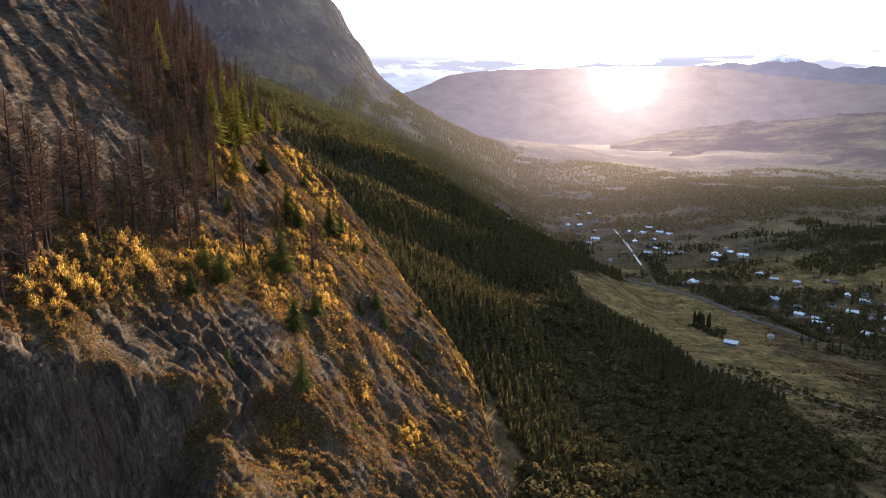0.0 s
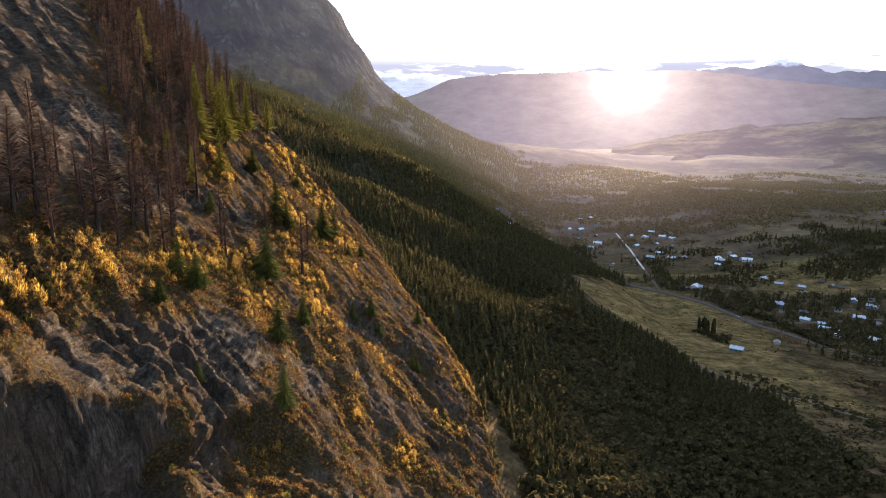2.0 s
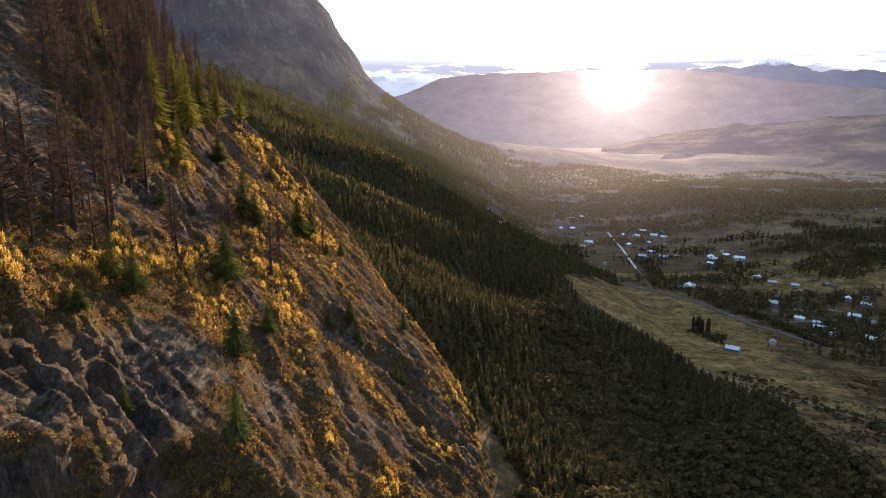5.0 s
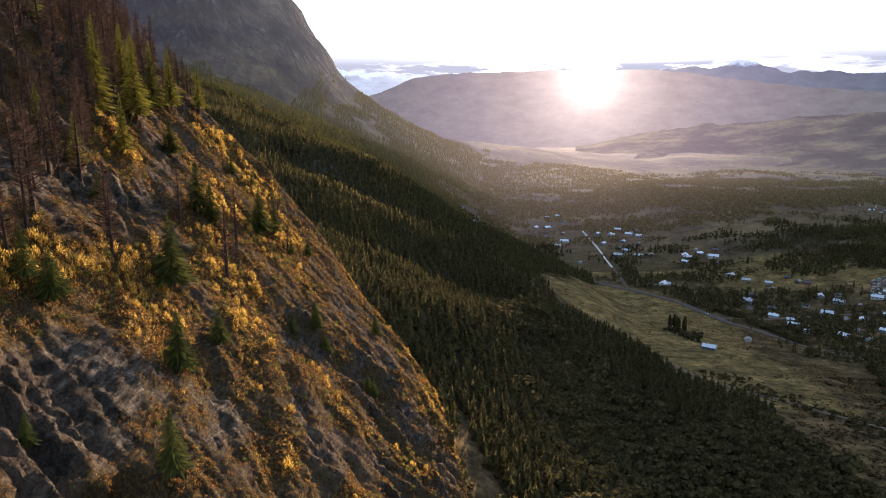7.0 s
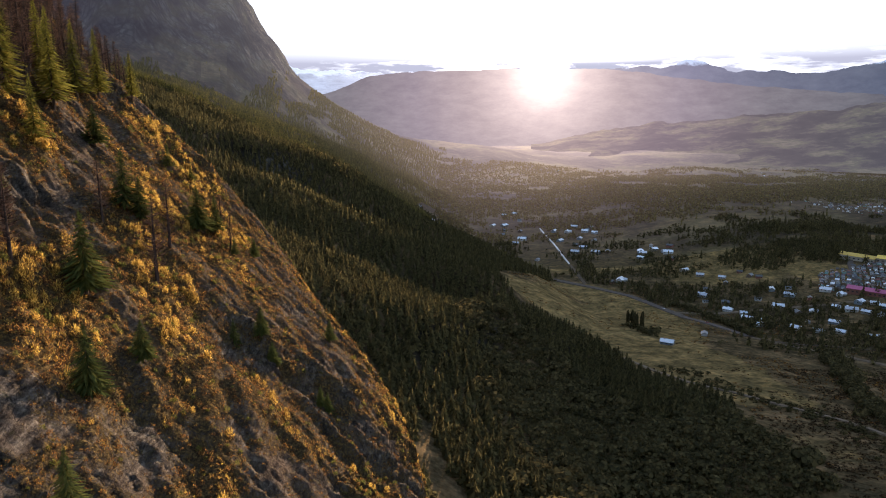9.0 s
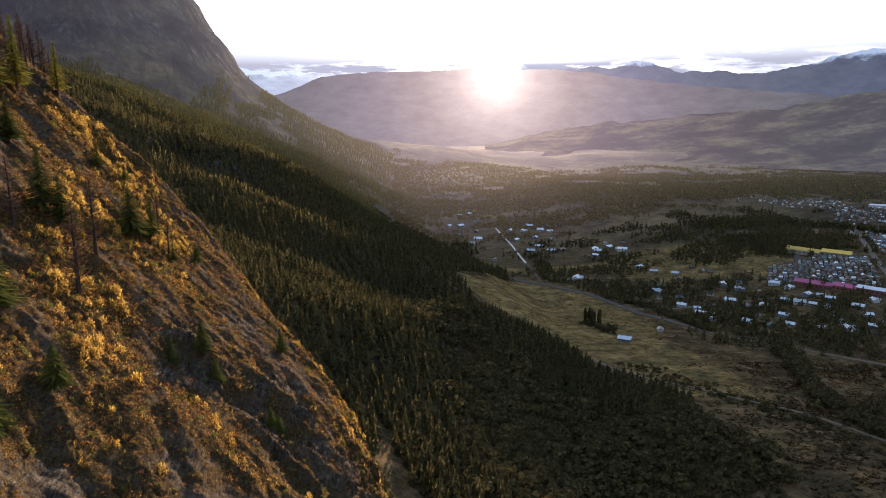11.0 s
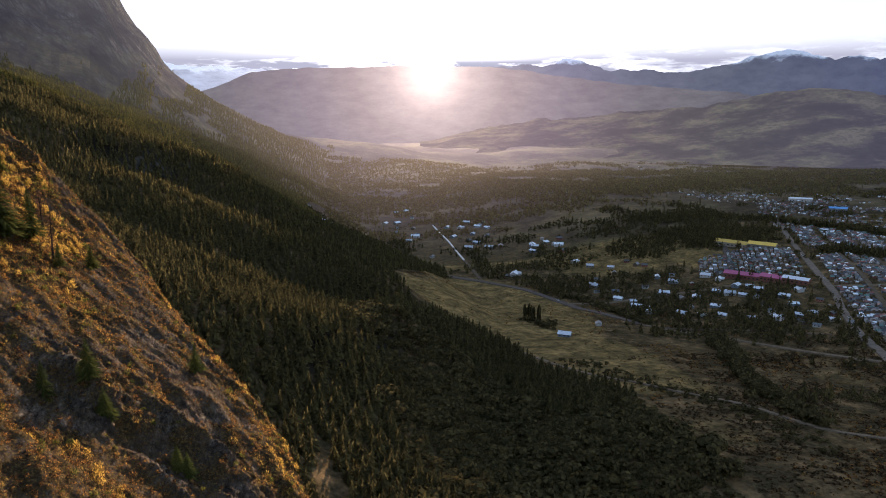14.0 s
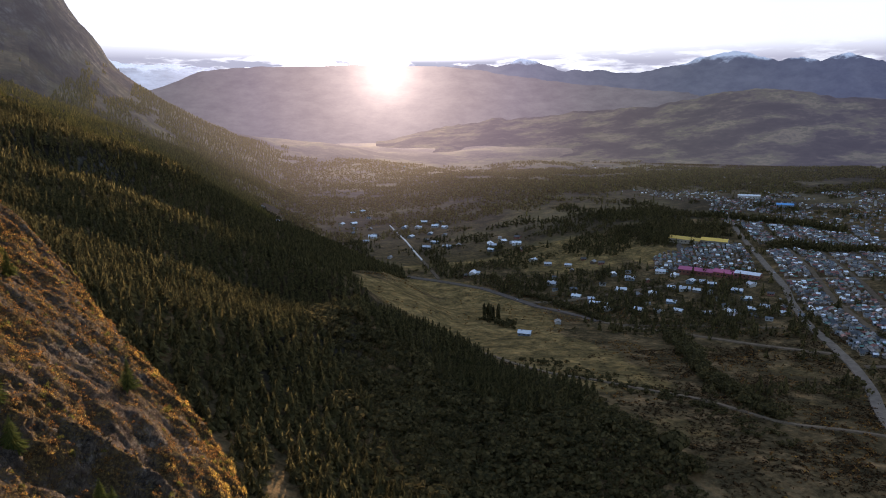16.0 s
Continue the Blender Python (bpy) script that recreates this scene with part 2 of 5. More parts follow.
def arith(m, op, a, b=0.0, c=0.0):
    x = m.node_tree.nodes.new("ShaderNodeMath")
    x.operation = op
    for sock, v in zip(x.inputs, (a, b, c)):
        if isinstance(v, (int, float)):
            sock.default_value = v
        else:
            link(m, v, sock)
    return x.outputs[0]


def finish(m, colour, height=None, strength=0.5, distance=0.1):
    b = m.node_tree.nodes["Principled BSDF"]
    link(m, colour, b.inputs["Base Color"])
    if height is not None:
        bump = node(m, "ShaderNodeBump", Strength=strength, Distance=distance)
        link(m, height, bump.inputs["Height"])
        link(m, bump.outputs[0], b.inputs["Normal"])
    return m


def slope_of(m):
    at = m.node_tree.nodes.new("ShaderNodeNewGeometry")
    sep = m.node_tree.nodes.new("ShaderNodeSeparateXYZ")
    link(m, at.outputs["True Normal"], sep.inputs[0])
    return sep.outputs["Z"]


def cracks(m, scale, stretch, width):
    """Dark joint lines between uneven blocks: 0 on a joint, 1 off it."""
    at = m.node_tree.nodes.new("ShaderNodeNewGeometry")
    mp = m.node_tree.nodes.new("ShaderNodeMapping")
    mp.inputs["Scale"].default_value = stretch
    link(m, at.outputs["Position"], mp.inputs["Vector"])
    wob = node(m, "ShaderNodeTexNoise", Scale=scale * 1.5, Detail=4.0)
    link(m, mp.outputs[0], wob.inputs["Vector"])
    add = m.node_tree.nodes.new("ShaderNodeVectorMath")
    add.operation = "MULTIPLY_ADD"
    link(m, wob.outputs["Color"], add.inputs[0])
    add.inputs[1].default_value = (0.9 / scale,) * 3
    link(m, mp.outputs[0], add.inputs[2])
    v = m.node_tree.nodes.new("ShaderNodeTexVoronoi")
    v.feature = "DISTANCE_TO_EDGE"
    v.inputs["Scale"].default_value = scale
    link(m, add.outputs[0], v.inputs["Vector"])
    return ramp(m, v.outputs["Distance"], [(0.0, (0, 0, 0)), (width, (1, 1, 1))])


def make_cliff_rock():
    m = material("cliff_rock")
    big = surface_noise(m, 0.06, 5)
    fine = surface_noise(m, 2.6, 9, rough=0.75)
    # slanting strata on the slope, upright water streaks on the steep wall
    strata = surface_noise(m, 0.9, 10, (1.6, 0.35, 1.6), 0.72, (radians(38), 0, radians(12)))
    upright = surface_noise(m, 1.5, 11, (1.3, 1.3, 0.17), 0.78)
    steep = ramp(m, slope_of(m), [(0.34, (1, 1, 1)), (0.55, (0, 0, 0))])
    grain = mix(m, steep, strata, upright)
    rock = ramp(m, grain, [(0.36, (0.028, 0.023, 0.020)), (0.46, (0.085, 0.070, 0.059)), (0.55, (0.16, 0.132, 0.108)), (0.68, (0.35, 0.295, 0.235))])
    rock = mix(m, ramp(m, big, [(0.42, (0, 0, 0)), (0.60, (0.6, 0.6, 0.6))]), rock, (0.125, 0.086, 0.062))
    pale = ramp(m, surface_noise(m, 0.16, 6, (1, 1, 0.4)), [(0.60, (0, 0, 0)), (0.70, (0.55, 0.55, 0.55))])
    rock = mix(m, pale, rock, mix(m, 1.0, rock, (1.9, 1.85, 1.75), "MULTIPLY"))
    damp = ramp(m, surface_noise(m, 0.22, 7, (1, 1, 0.18)), [(0.50, (0, 0, 0)), (0.60, (0.75, 0.75, 0.75))])
    rock = mix(m, damp, rock, mix(m, 1.0, rock, (0.36, 0.40, 0.44), "MULTIPLY"))
    lichen = ramp(m, surface_noise(m, 0.8, 6), [(0.58, (0, 0, 0)), (0.70, (0.5, 0.5, 0.5))])
    rock = mix(m, lichen, rock, (0.12, 0.115, 0.055))
    joints = mix(m, 1.0, cracks(m, 0.45, (1.4, 1.4, 0.2), 0.05), cracks(m, 1.5, (1.2, 1.2, 0.5), 0.06), "MULTIPLY")
    rock = mix(m, 0.4, rock, mix(m, 1.0, rock, joints, "MULTIPLY"))
    grass = ramp(m, fine, [(0.38, (0.025, 0.018, 0.012)), (0.48, (0.070, 0.048, 0.022)), (0.57, (0.15, 0.10, 0.040)), (0.68, (0.30, 0.21, 0.080))])
    at = m.node_tree.nodes.new("ShaderNodeAttribute")
    at.attribute_name = "cover"
    cover = arith(m, "ADD", at.outputs["Fac"], arith(m, "MULTIPLY", arith(m, "SUBTRACT", fine, 0.5), 1.8))
    fac = ramp(m, cover, [(0.15, (0, 0, 0)), (0.46, (0.88, 0.88, 0.88))])
    rise = arith(m, "ADD", arith(m, "ADD", arith(m, "MULTIPLY", fine, 1.1), arith(m, "MULTIPLY", grain, 1.7)), arith(m, "MULTIPLY", joints, 0.2))
    return finish(m, mix(m, fac, rock, grass), rise, 1.0, 1.1)


def make_leaf(name, stops, glow_through=0.35, rough=0.7, air=0.0, spread=0.6):
    """Foliage, blades and needles: varies from clump to clump, and lets some light through."""
    m = material(name, rough)
    # air: strength of the haze painted on far foliage as emission
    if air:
        painted_far_haze(m, 1050, air, (1.12, 1.0, 0.74))
    isle = m.node_tree.nodes.new("ShaderNodeNewGeometry")
    patch = surface_noise(m, 0.08, 3)
    f = arith(m, "ADD", arith(m, "MULTIPLY", isle.outputs["Random Per Island"], spread), arith(m, "MULTIPLY", patch, 1.1 - spread))
    col = ramp(m, f, stops)
    b = m.node_tree.nodes["Principled BSDF"]
    link(m, col, b.inputs["Base Color"])
    tr = m.node_tree.nodes.new("ShaderNodeBsdfTranslucent")
    link(m, col, tr.inputs["Color"])
    mx = m.node_tree.nodes.new("ShaderNodeMixShader")
    mx.inputs[0].default_value = glow_through
    link(m, b.outputs[0], mx.inputs[1])
    link(m, tr.outputs[0], mx.inputs[2])
    link(m, mx.outputs[0], m.node_tree.nodes["Material Output"].inputs["Surface"])
    return m


def make_bark(name, low, high):
    m = material(name)
    return finish(m, ramp(m, surface_noise(m, 3.0, 5, (1, 1, 0.2)), [(0.3, low), (0.7, high)]))


def make_plain(name, low, high, scale=0.6, rough=0.6, metal=0.0):
    """Painted boards, sheet roofs, asphalt: one tone with dirt, and each object a little different."""
    m = material(name, rough)
    m.node_tree.nodes["Principled BSDF"].inputs["Metallic"].default_value = metal
    m.node_tree.nodes["Principled BSDF"].inputs["Specular IOR Level"].default_value = 0.3 if rough < 0.7 else 0.0
    ob = m.node_tree.nodes.new("ShaderNodeObjectInfo")
    col = ramp(m, surface_noise(m, scale, 6, (1, 1, 0.5)), [(0.3, low), (0.7, high)])
    tone = ramp(m, ob.outputs["Random"], [(0.0, (0.55, 0.55, 0.58)), (1.0, (1.0, 1.0, 1.0))])
    return finish(m, mix(m, 1.0, col, tone, "MULTIPLY"))


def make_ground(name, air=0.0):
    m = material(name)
    # far land has its haze painted on as emission
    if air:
        painted_far_haze(m, 1050, air, land_patches(m)[1])
    big = surface_noise(m, 0.008, 4)
    mid = surface_noise(m, 0.045, 7, rough=0.65)
    fine = surface_noise(m, 0.4, 6, rough=0.7)
    scrub = ramp(m, mid, [(0.38, (0.030, 0.020, 0.010)), (0.48, (0.072, 0.046, 0.022)), (0.58, (0.13, 0.082, 0.041)), (0.70, (0.25, 0.155, 0.080))])
    meadow = ramp(m, mid, [(0.36, (0.086, 0.060, 0.024)), (0.47, (0.155, 0.102, 0.039)), (0.58, (0.235, 0.152, 0.060)), (0.72, (0.37, 0.24, 0.10))])
    at = m.node_tree.nodes.new("ShaderNodeAttribute")
    at.attribute_name = "field"
    f = arith(m, "ADD", at.outputs["Fac"], arith(m, "MULTIPLY", arith(m, "SUBTRACT", big, 0.5), 0.5))
    col = mix(m, ramp(m, f, [(0.25, (0, 0, 0)), (0.6, (1, 1, 1))]), scrub, meadow)
    clump = surface_noise(m, 0.13, 6, rough=0.7)
    col = mix(m, 0.75, col, mix(m, 1.0, col, ramp(m, clump, [(0.38, (0.28, 0.3, 0.26)), (0.5, (0.9, 0.9, 0.85)), (0.62, (1.7, 1.5, 1.3))]), "MULTIPLY"))
    col = mix(m, 0.3, col, ramp(m, fine, [(0.35, (0.012, 0.012, 0.007)), (0.68, (0.20, 0.155, 0.085))]))
    crag = surface_noise(m, 0.014, 9, (1, 1, 0.3), 0.72)
    rock = ramp(m, crag, [(0.34, (0.012, 0.012, 0.010)), (0.48, (0.045, 0.043, 0.036)), (0.56, (0.080, 0.075, 0.062)), (0.66, (0.18, 0.165, 0.14))])
    rock = mix(m, 0.65, rock, mix(m, 1.0, rock, cracks(m, 0.016, (1, 1, 0.3), 0.22), "MULTIPLY"))
    rock = mix(m, 0.6, rock, mix(m, 1.0, rock, cracks(m, 0.05, (1, 1, 0.35), 0.2), "MULTIPLY"))
    if air:
        col = mix(m, 0.6, col, land_patches(m)[0])
    steep = ramp(m, slope_of(m), [(0.66, (1, 1, 1)), (0.84, (0, 0, 0))])
    at = m.node_tree.nodes.new("ShaderNodeNewGeometry")
    sep = m.node_tree.nodes.new("ShaderNodeSeparateXYZ")
    link(m, at.outputs["Position"], sep.inputs[0])
    high = ramp(m, arith(m, "MULTIPLY", sep.outputs["Z"], 0.001), [(0.40, (0, 0, 0)), (0.45, (1, 1, 1))])
    craggy = arith(m, "MULTIPLY", arith(m, "MULTIPLY", crag, steep), 130.0)
    return finish(m, mix(m, high, mix(m, steep, col, rock), rock), arith(m, "ADD", fine, craggy), 0.7, 0.8)


def land_patches(m):
    """Woods, heath, stubble and pasture in patches over the far land: colour, and how it tints the painted haze."""
    n = surface_noise(m, 0.006, 7, (0.7, 0.9, 2.2), 0.58)
    fine = surface_noise(m, 0.03, 6, (1, 1, 0.5), 0.7)
    f = arith(m, "ADD", arith(m, "MULTIPLY", n, 0.72), arith(m, "MULTIPLY", fine, 0.28))
    col = ramp(m, f, [(0.40, (0.022, 0.020, 0.014)), (0.485, (0.032, 0.027, 0.018)), (0.51, (0.056, 0.043, 0.028)), (0.56, (0.068, 0.058, 0.030)), (0.60, (0.13, 0.10, 0.058)), (0.66, (0.065, 0.053, 0.032))])
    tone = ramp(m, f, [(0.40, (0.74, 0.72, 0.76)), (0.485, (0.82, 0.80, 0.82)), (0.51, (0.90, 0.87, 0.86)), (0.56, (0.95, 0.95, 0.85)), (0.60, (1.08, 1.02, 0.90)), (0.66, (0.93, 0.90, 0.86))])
    return col, tone


def painted_air_glow(m):
    """Haze and sun glare painted on far surfaces as emission, strongest towards the sun."""
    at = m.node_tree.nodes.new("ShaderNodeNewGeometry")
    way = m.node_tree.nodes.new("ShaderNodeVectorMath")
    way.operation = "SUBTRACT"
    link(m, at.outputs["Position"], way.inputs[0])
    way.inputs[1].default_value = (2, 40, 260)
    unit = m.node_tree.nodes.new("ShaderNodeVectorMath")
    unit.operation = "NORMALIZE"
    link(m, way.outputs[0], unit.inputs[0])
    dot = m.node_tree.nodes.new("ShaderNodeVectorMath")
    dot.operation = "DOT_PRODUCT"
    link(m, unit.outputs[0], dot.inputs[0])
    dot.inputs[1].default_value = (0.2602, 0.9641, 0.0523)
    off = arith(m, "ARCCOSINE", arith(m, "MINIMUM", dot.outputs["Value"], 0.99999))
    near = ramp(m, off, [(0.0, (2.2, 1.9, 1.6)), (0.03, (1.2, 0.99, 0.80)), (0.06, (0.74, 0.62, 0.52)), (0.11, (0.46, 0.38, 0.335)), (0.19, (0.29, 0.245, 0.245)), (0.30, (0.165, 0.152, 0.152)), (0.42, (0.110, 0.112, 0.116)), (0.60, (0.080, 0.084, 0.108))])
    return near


def painted_far_haze(m, start, strength, tone=None):
    """For far backdrop land and trees: that painted haze, growing with distance up the valley."""
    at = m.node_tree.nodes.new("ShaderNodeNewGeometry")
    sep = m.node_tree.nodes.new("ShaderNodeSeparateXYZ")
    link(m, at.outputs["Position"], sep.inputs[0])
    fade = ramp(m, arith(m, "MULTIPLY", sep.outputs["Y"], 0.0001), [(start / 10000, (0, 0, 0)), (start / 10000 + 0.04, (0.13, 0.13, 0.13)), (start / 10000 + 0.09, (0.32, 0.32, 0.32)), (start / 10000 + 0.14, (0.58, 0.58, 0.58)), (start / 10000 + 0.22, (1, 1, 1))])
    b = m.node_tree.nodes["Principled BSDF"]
    glow = mix(m, 1.0, painted_air_glow(m), fade, "MULTIPLY")
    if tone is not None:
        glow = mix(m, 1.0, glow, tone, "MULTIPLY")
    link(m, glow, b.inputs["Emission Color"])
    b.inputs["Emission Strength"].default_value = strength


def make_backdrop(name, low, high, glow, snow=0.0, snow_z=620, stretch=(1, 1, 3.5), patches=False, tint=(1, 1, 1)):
    """Distant mountains: dim relief, and haze painted as glow that grows towards the sun."""
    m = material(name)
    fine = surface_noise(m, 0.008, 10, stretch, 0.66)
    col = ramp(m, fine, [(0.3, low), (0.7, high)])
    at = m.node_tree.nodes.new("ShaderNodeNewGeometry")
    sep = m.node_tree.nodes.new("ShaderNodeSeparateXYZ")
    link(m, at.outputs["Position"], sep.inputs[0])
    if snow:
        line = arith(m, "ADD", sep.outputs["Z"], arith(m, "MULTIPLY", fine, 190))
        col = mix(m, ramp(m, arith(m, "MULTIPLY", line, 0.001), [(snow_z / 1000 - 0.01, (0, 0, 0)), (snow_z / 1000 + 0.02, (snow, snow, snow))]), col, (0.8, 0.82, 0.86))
    near = mix(m, 1.0, painted_air_glow(m), tint, "MULTIPLY")
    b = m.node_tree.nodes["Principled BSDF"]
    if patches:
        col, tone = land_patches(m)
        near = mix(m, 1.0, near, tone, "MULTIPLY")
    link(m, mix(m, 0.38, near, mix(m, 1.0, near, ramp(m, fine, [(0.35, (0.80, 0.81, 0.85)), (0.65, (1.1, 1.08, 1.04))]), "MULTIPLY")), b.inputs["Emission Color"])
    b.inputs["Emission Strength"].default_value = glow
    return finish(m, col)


GOLD = make_leaf("golden_grass", [(0.25, (0.080, 0.048, 0.018)), (0.45, (0.21, 0.125, 0.035)), (0.65, (0.42, 0.25, 0.050)), (0.85, (0.58, 0.39, 0.085))], 0.5)
SCRUB = make_leaf("low_scrub", [(0.25, (0.030, 0.017, 0.012)), (0.45, (0.090, 0.044, 0.020)), (0.65, (0.20, 0.095, 0.030)), (0.78, (0.33, 0.17, 0.042)), (0.88, (0.085, 0.072, 0.026))], 0.4)
OLIVE = make_leaf("olive_bushes", [(0.25, (0.030, 0.032, 0.010)), (0.55, (0.085, 0.082, 0.020)), (0.85, (0.17, 0.15, 0.036))], 0.4)
NEEDLE = make_leaf("conifer_needles", [(0.25, (0.028, 0.036, 0.014)), (0.55, (0.075, 0.084, 0.024)), (0.85, (0.15, 0.14, 0.036))], 0.35, spread=0.35)
WOODS = make_leaf("forest_needles", [(0.25, (0.042, 0.037, 0.018)), (0.55, (0.086, 0.072, 0.031)), (0.85, (0.15, 0.12, 0.047))], 0.5)
BROAD = make_leaf("broadleaf_crowns", [(0.25, (0.040, 0.036, 0.018)), (0.55, (0.078, 0.064, 0.028)), (0.85, (0.125, 0.095, 0.040))], 0.4)
DEAD = make_bark("burnt_wood", (0.014, 0.011, 0.010), (0.075, 0.052, 0.042))
TWIG = make_leaf("dead_twigs", [(0.25, (0.028, 0.018, 0.014)), (0.55, (0.085, 0.052, 0.038)), (0.85, (0.17, 0.105, 0.07))], 0.3)
BARK = make_bark("bark", (0.03, 0.022, 0.016), (0.11, 0.08, 0.06))
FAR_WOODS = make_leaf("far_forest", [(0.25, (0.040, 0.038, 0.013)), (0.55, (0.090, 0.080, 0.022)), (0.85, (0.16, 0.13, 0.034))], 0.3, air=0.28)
# lighter, yellower needles: low sunlight painted into the slim conifers' colour
SUNNY = make_leaf("sun_painted_needles", [(0.25, (0.055, 0.055, 0.016)), (0.55, (0.17, 0.155, 0.030)), (0.85, (0.30, 0.25, 0.05))], 0.45, spread=0.35)
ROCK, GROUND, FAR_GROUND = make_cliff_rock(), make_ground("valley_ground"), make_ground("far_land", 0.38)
# these four ranges emit the haze and glare painted on them
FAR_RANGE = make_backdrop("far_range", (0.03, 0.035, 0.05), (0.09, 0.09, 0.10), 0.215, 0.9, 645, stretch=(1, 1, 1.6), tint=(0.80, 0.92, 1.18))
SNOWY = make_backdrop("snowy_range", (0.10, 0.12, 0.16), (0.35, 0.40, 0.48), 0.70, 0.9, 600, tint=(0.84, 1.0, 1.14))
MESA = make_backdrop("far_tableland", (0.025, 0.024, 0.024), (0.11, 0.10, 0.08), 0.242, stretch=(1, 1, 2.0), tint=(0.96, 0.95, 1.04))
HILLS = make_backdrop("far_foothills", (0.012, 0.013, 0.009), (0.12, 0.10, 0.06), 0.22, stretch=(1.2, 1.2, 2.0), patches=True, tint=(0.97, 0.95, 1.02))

# ---- the setting ----
# one ground sheet to the feet of the far ranges, finer near the camera
HWY = ((286, 1016), (295, 1003), (336, 957), (368, 907), (391, 832), (408, 755), (414, 692), (433, 651), (460, 581), (484, 512), (506, 472))
FIELDS = ((240, 760, 75, 130, 0.95), (285, 600, 50, 150, 0.95), (262, 378, 20, 24, 0.35), (448, 466, 22, 22, 0.35), (376, 394, 20, 16, 0.3), (330, 800, 60, 120, 0.8), (290, 940, 70, 60, 0.6), (400, 1860, 60, 60, 1.0), (460, 2080, 150, 90, 0.55), (640, 900, 38, 60, 1.0), (880, 1400, 60, 40, 0.9),
          (-105, 2105, 66, 75, 0.5), (400, 1340, 130, 140, 0.8), (1250, 2950, 420, 90, 0.9), (760, 2300, 260, 60, 0.6), (1550, 1600, 200, 60, 0.6), (540, 780, 60, 80, 0.15), (400, 470, 25, 30, 0.25), (400, 1180, 150, 130, 0.75), (560, 1010, 110, 120, 0.6), (700, 1300, 160, 70, 0.6))


def field_cover(x, y):
    c = np.zeros_like(x)
    for fx, fy, rx, ry, k in FIELDS:
        c = np.maximum(c, k * step(1.25, 0.8, np.hypot((x - fx) / rx, (y - fy) / ry) + 0.25 * fbm(x / 35, y / 35, 3, 80)))
    return c


ys = np.concatenate([np.arange(-200, 1100, 6.0), np.arange(1100, 2720, 9.0), np.geomspace(2720, 4300, 90)[1:]])
ts = np.concatenate([np.linspace(-1.5, -0.42, 50)[:-1], np.linspace(-0.42, 1.35, 250), np.linspace(1.35, 2.0, 12)[1:]])
Y, T = np.meshgrid(ys, ts, indexing="ij")
X = T * (np.maximum(Y, 0) + 330)
GP = np.stack([X, Y, ground_z(X, Y)], -1)
# cells beyond this distance take the painted haze
hazy = Y > 1080
ground = new("ground", sheet("ground", GP, len(ys), len(ts), True, ~hazy))
ground.data.attributes.new("field", "FLOAT", "POINT").data.foreach_set("value", field_cover(X, Y).astype(np.float32).ravel())
ground.data.materials.append(GROUND)
tagged(ground, "valley floor, wooded slope and grey cliff of bare earth, dry grass and rock", "ground", kind="structure")


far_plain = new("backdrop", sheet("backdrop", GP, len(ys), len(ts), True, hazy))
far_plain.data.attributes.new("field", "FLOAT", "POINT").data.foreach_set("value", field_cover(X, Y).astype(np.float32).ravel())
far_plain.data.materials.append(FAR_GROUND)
tagged(far_plain, "far valley, wooded spur and grey cliff with painted-on haze", "backdrop", kind="structure")

GOLD_SPOTS = ((72, -64, 6), (98, -64, 8), (80, -66, 6), (118, -58, 7), (128, -51, 8), (89, -65, 10), (108, -60, 9), (134, -53, 9), (125, -44, 8), (160, -47, 10), (157, -37, 9), (222, -70, 12), (222, -54, 14), (229, -77, 9), (116, -22, 7), (117, -8, 5), (93, -29, 5), (168, -77, 9), (186, -52, 11), (200, -40, 8))


def gold_cover(u, w):
    """How thickly dry grass covers the flank, 0 to 1."""
    c = 0.30 + 0.6 * fbm(u / 13, w / 9, 4, 90) + 0.4 * fbm(u / 2.5, w / 2.5, 3, 91) + 0.12 * step(95, 140, u) * step(-70, -45, w)
    for pu, pw, pr in GOLD_SPOTS:
        c = c + 0.5 * np.exp(-(((u - pu) / pr) ** 2 + ((w - pw) / (0.6 * pr)) ** 2))
    c = c - 0.45 * slab_area(u, w)
    wall = np.interp(u, (30, 63, 79, 88), (-62, -43, -33, -29)) / 0.7071
    c = c - 0.8 * step(-0.5, 3, w - wall) * step(84, 78, u + 3.2 * np.clip(w * 0.7071 + 31, 0, 40))
    c = c - 0.4 * np.exp(-(((u - 88) / 9) ** 2 + ((w + 37) / 5) ** 2))
    c = c - 0.42 * np.exp(-(((u - 93) / 15) ** 2 + ((w + 49 - 0.4 * (u - 93)) / 9) ** 2))
    return np.clip(c, 0, 1)


us, ws = np.arange(30, 306, 0.47), np.arange(-185, 75, 0.47)
U, W = np.meshgrid(us, ws, indexing="ij")
flank = new("mountain_flank", sheet("mountain_flank", knob_point(U, W), len(us), len(ws)))
flank.data.attributes.new("cover", "FLOAT", "POINT").data.foreach_set("value", gold_cover(U, W).astype(np.float32).ravel())
flank.data.materials.append(ROCK)
tagged(flank, "steep mountain flank of grey rock with patches of golden dry grass", "mountainside", kind="structure")


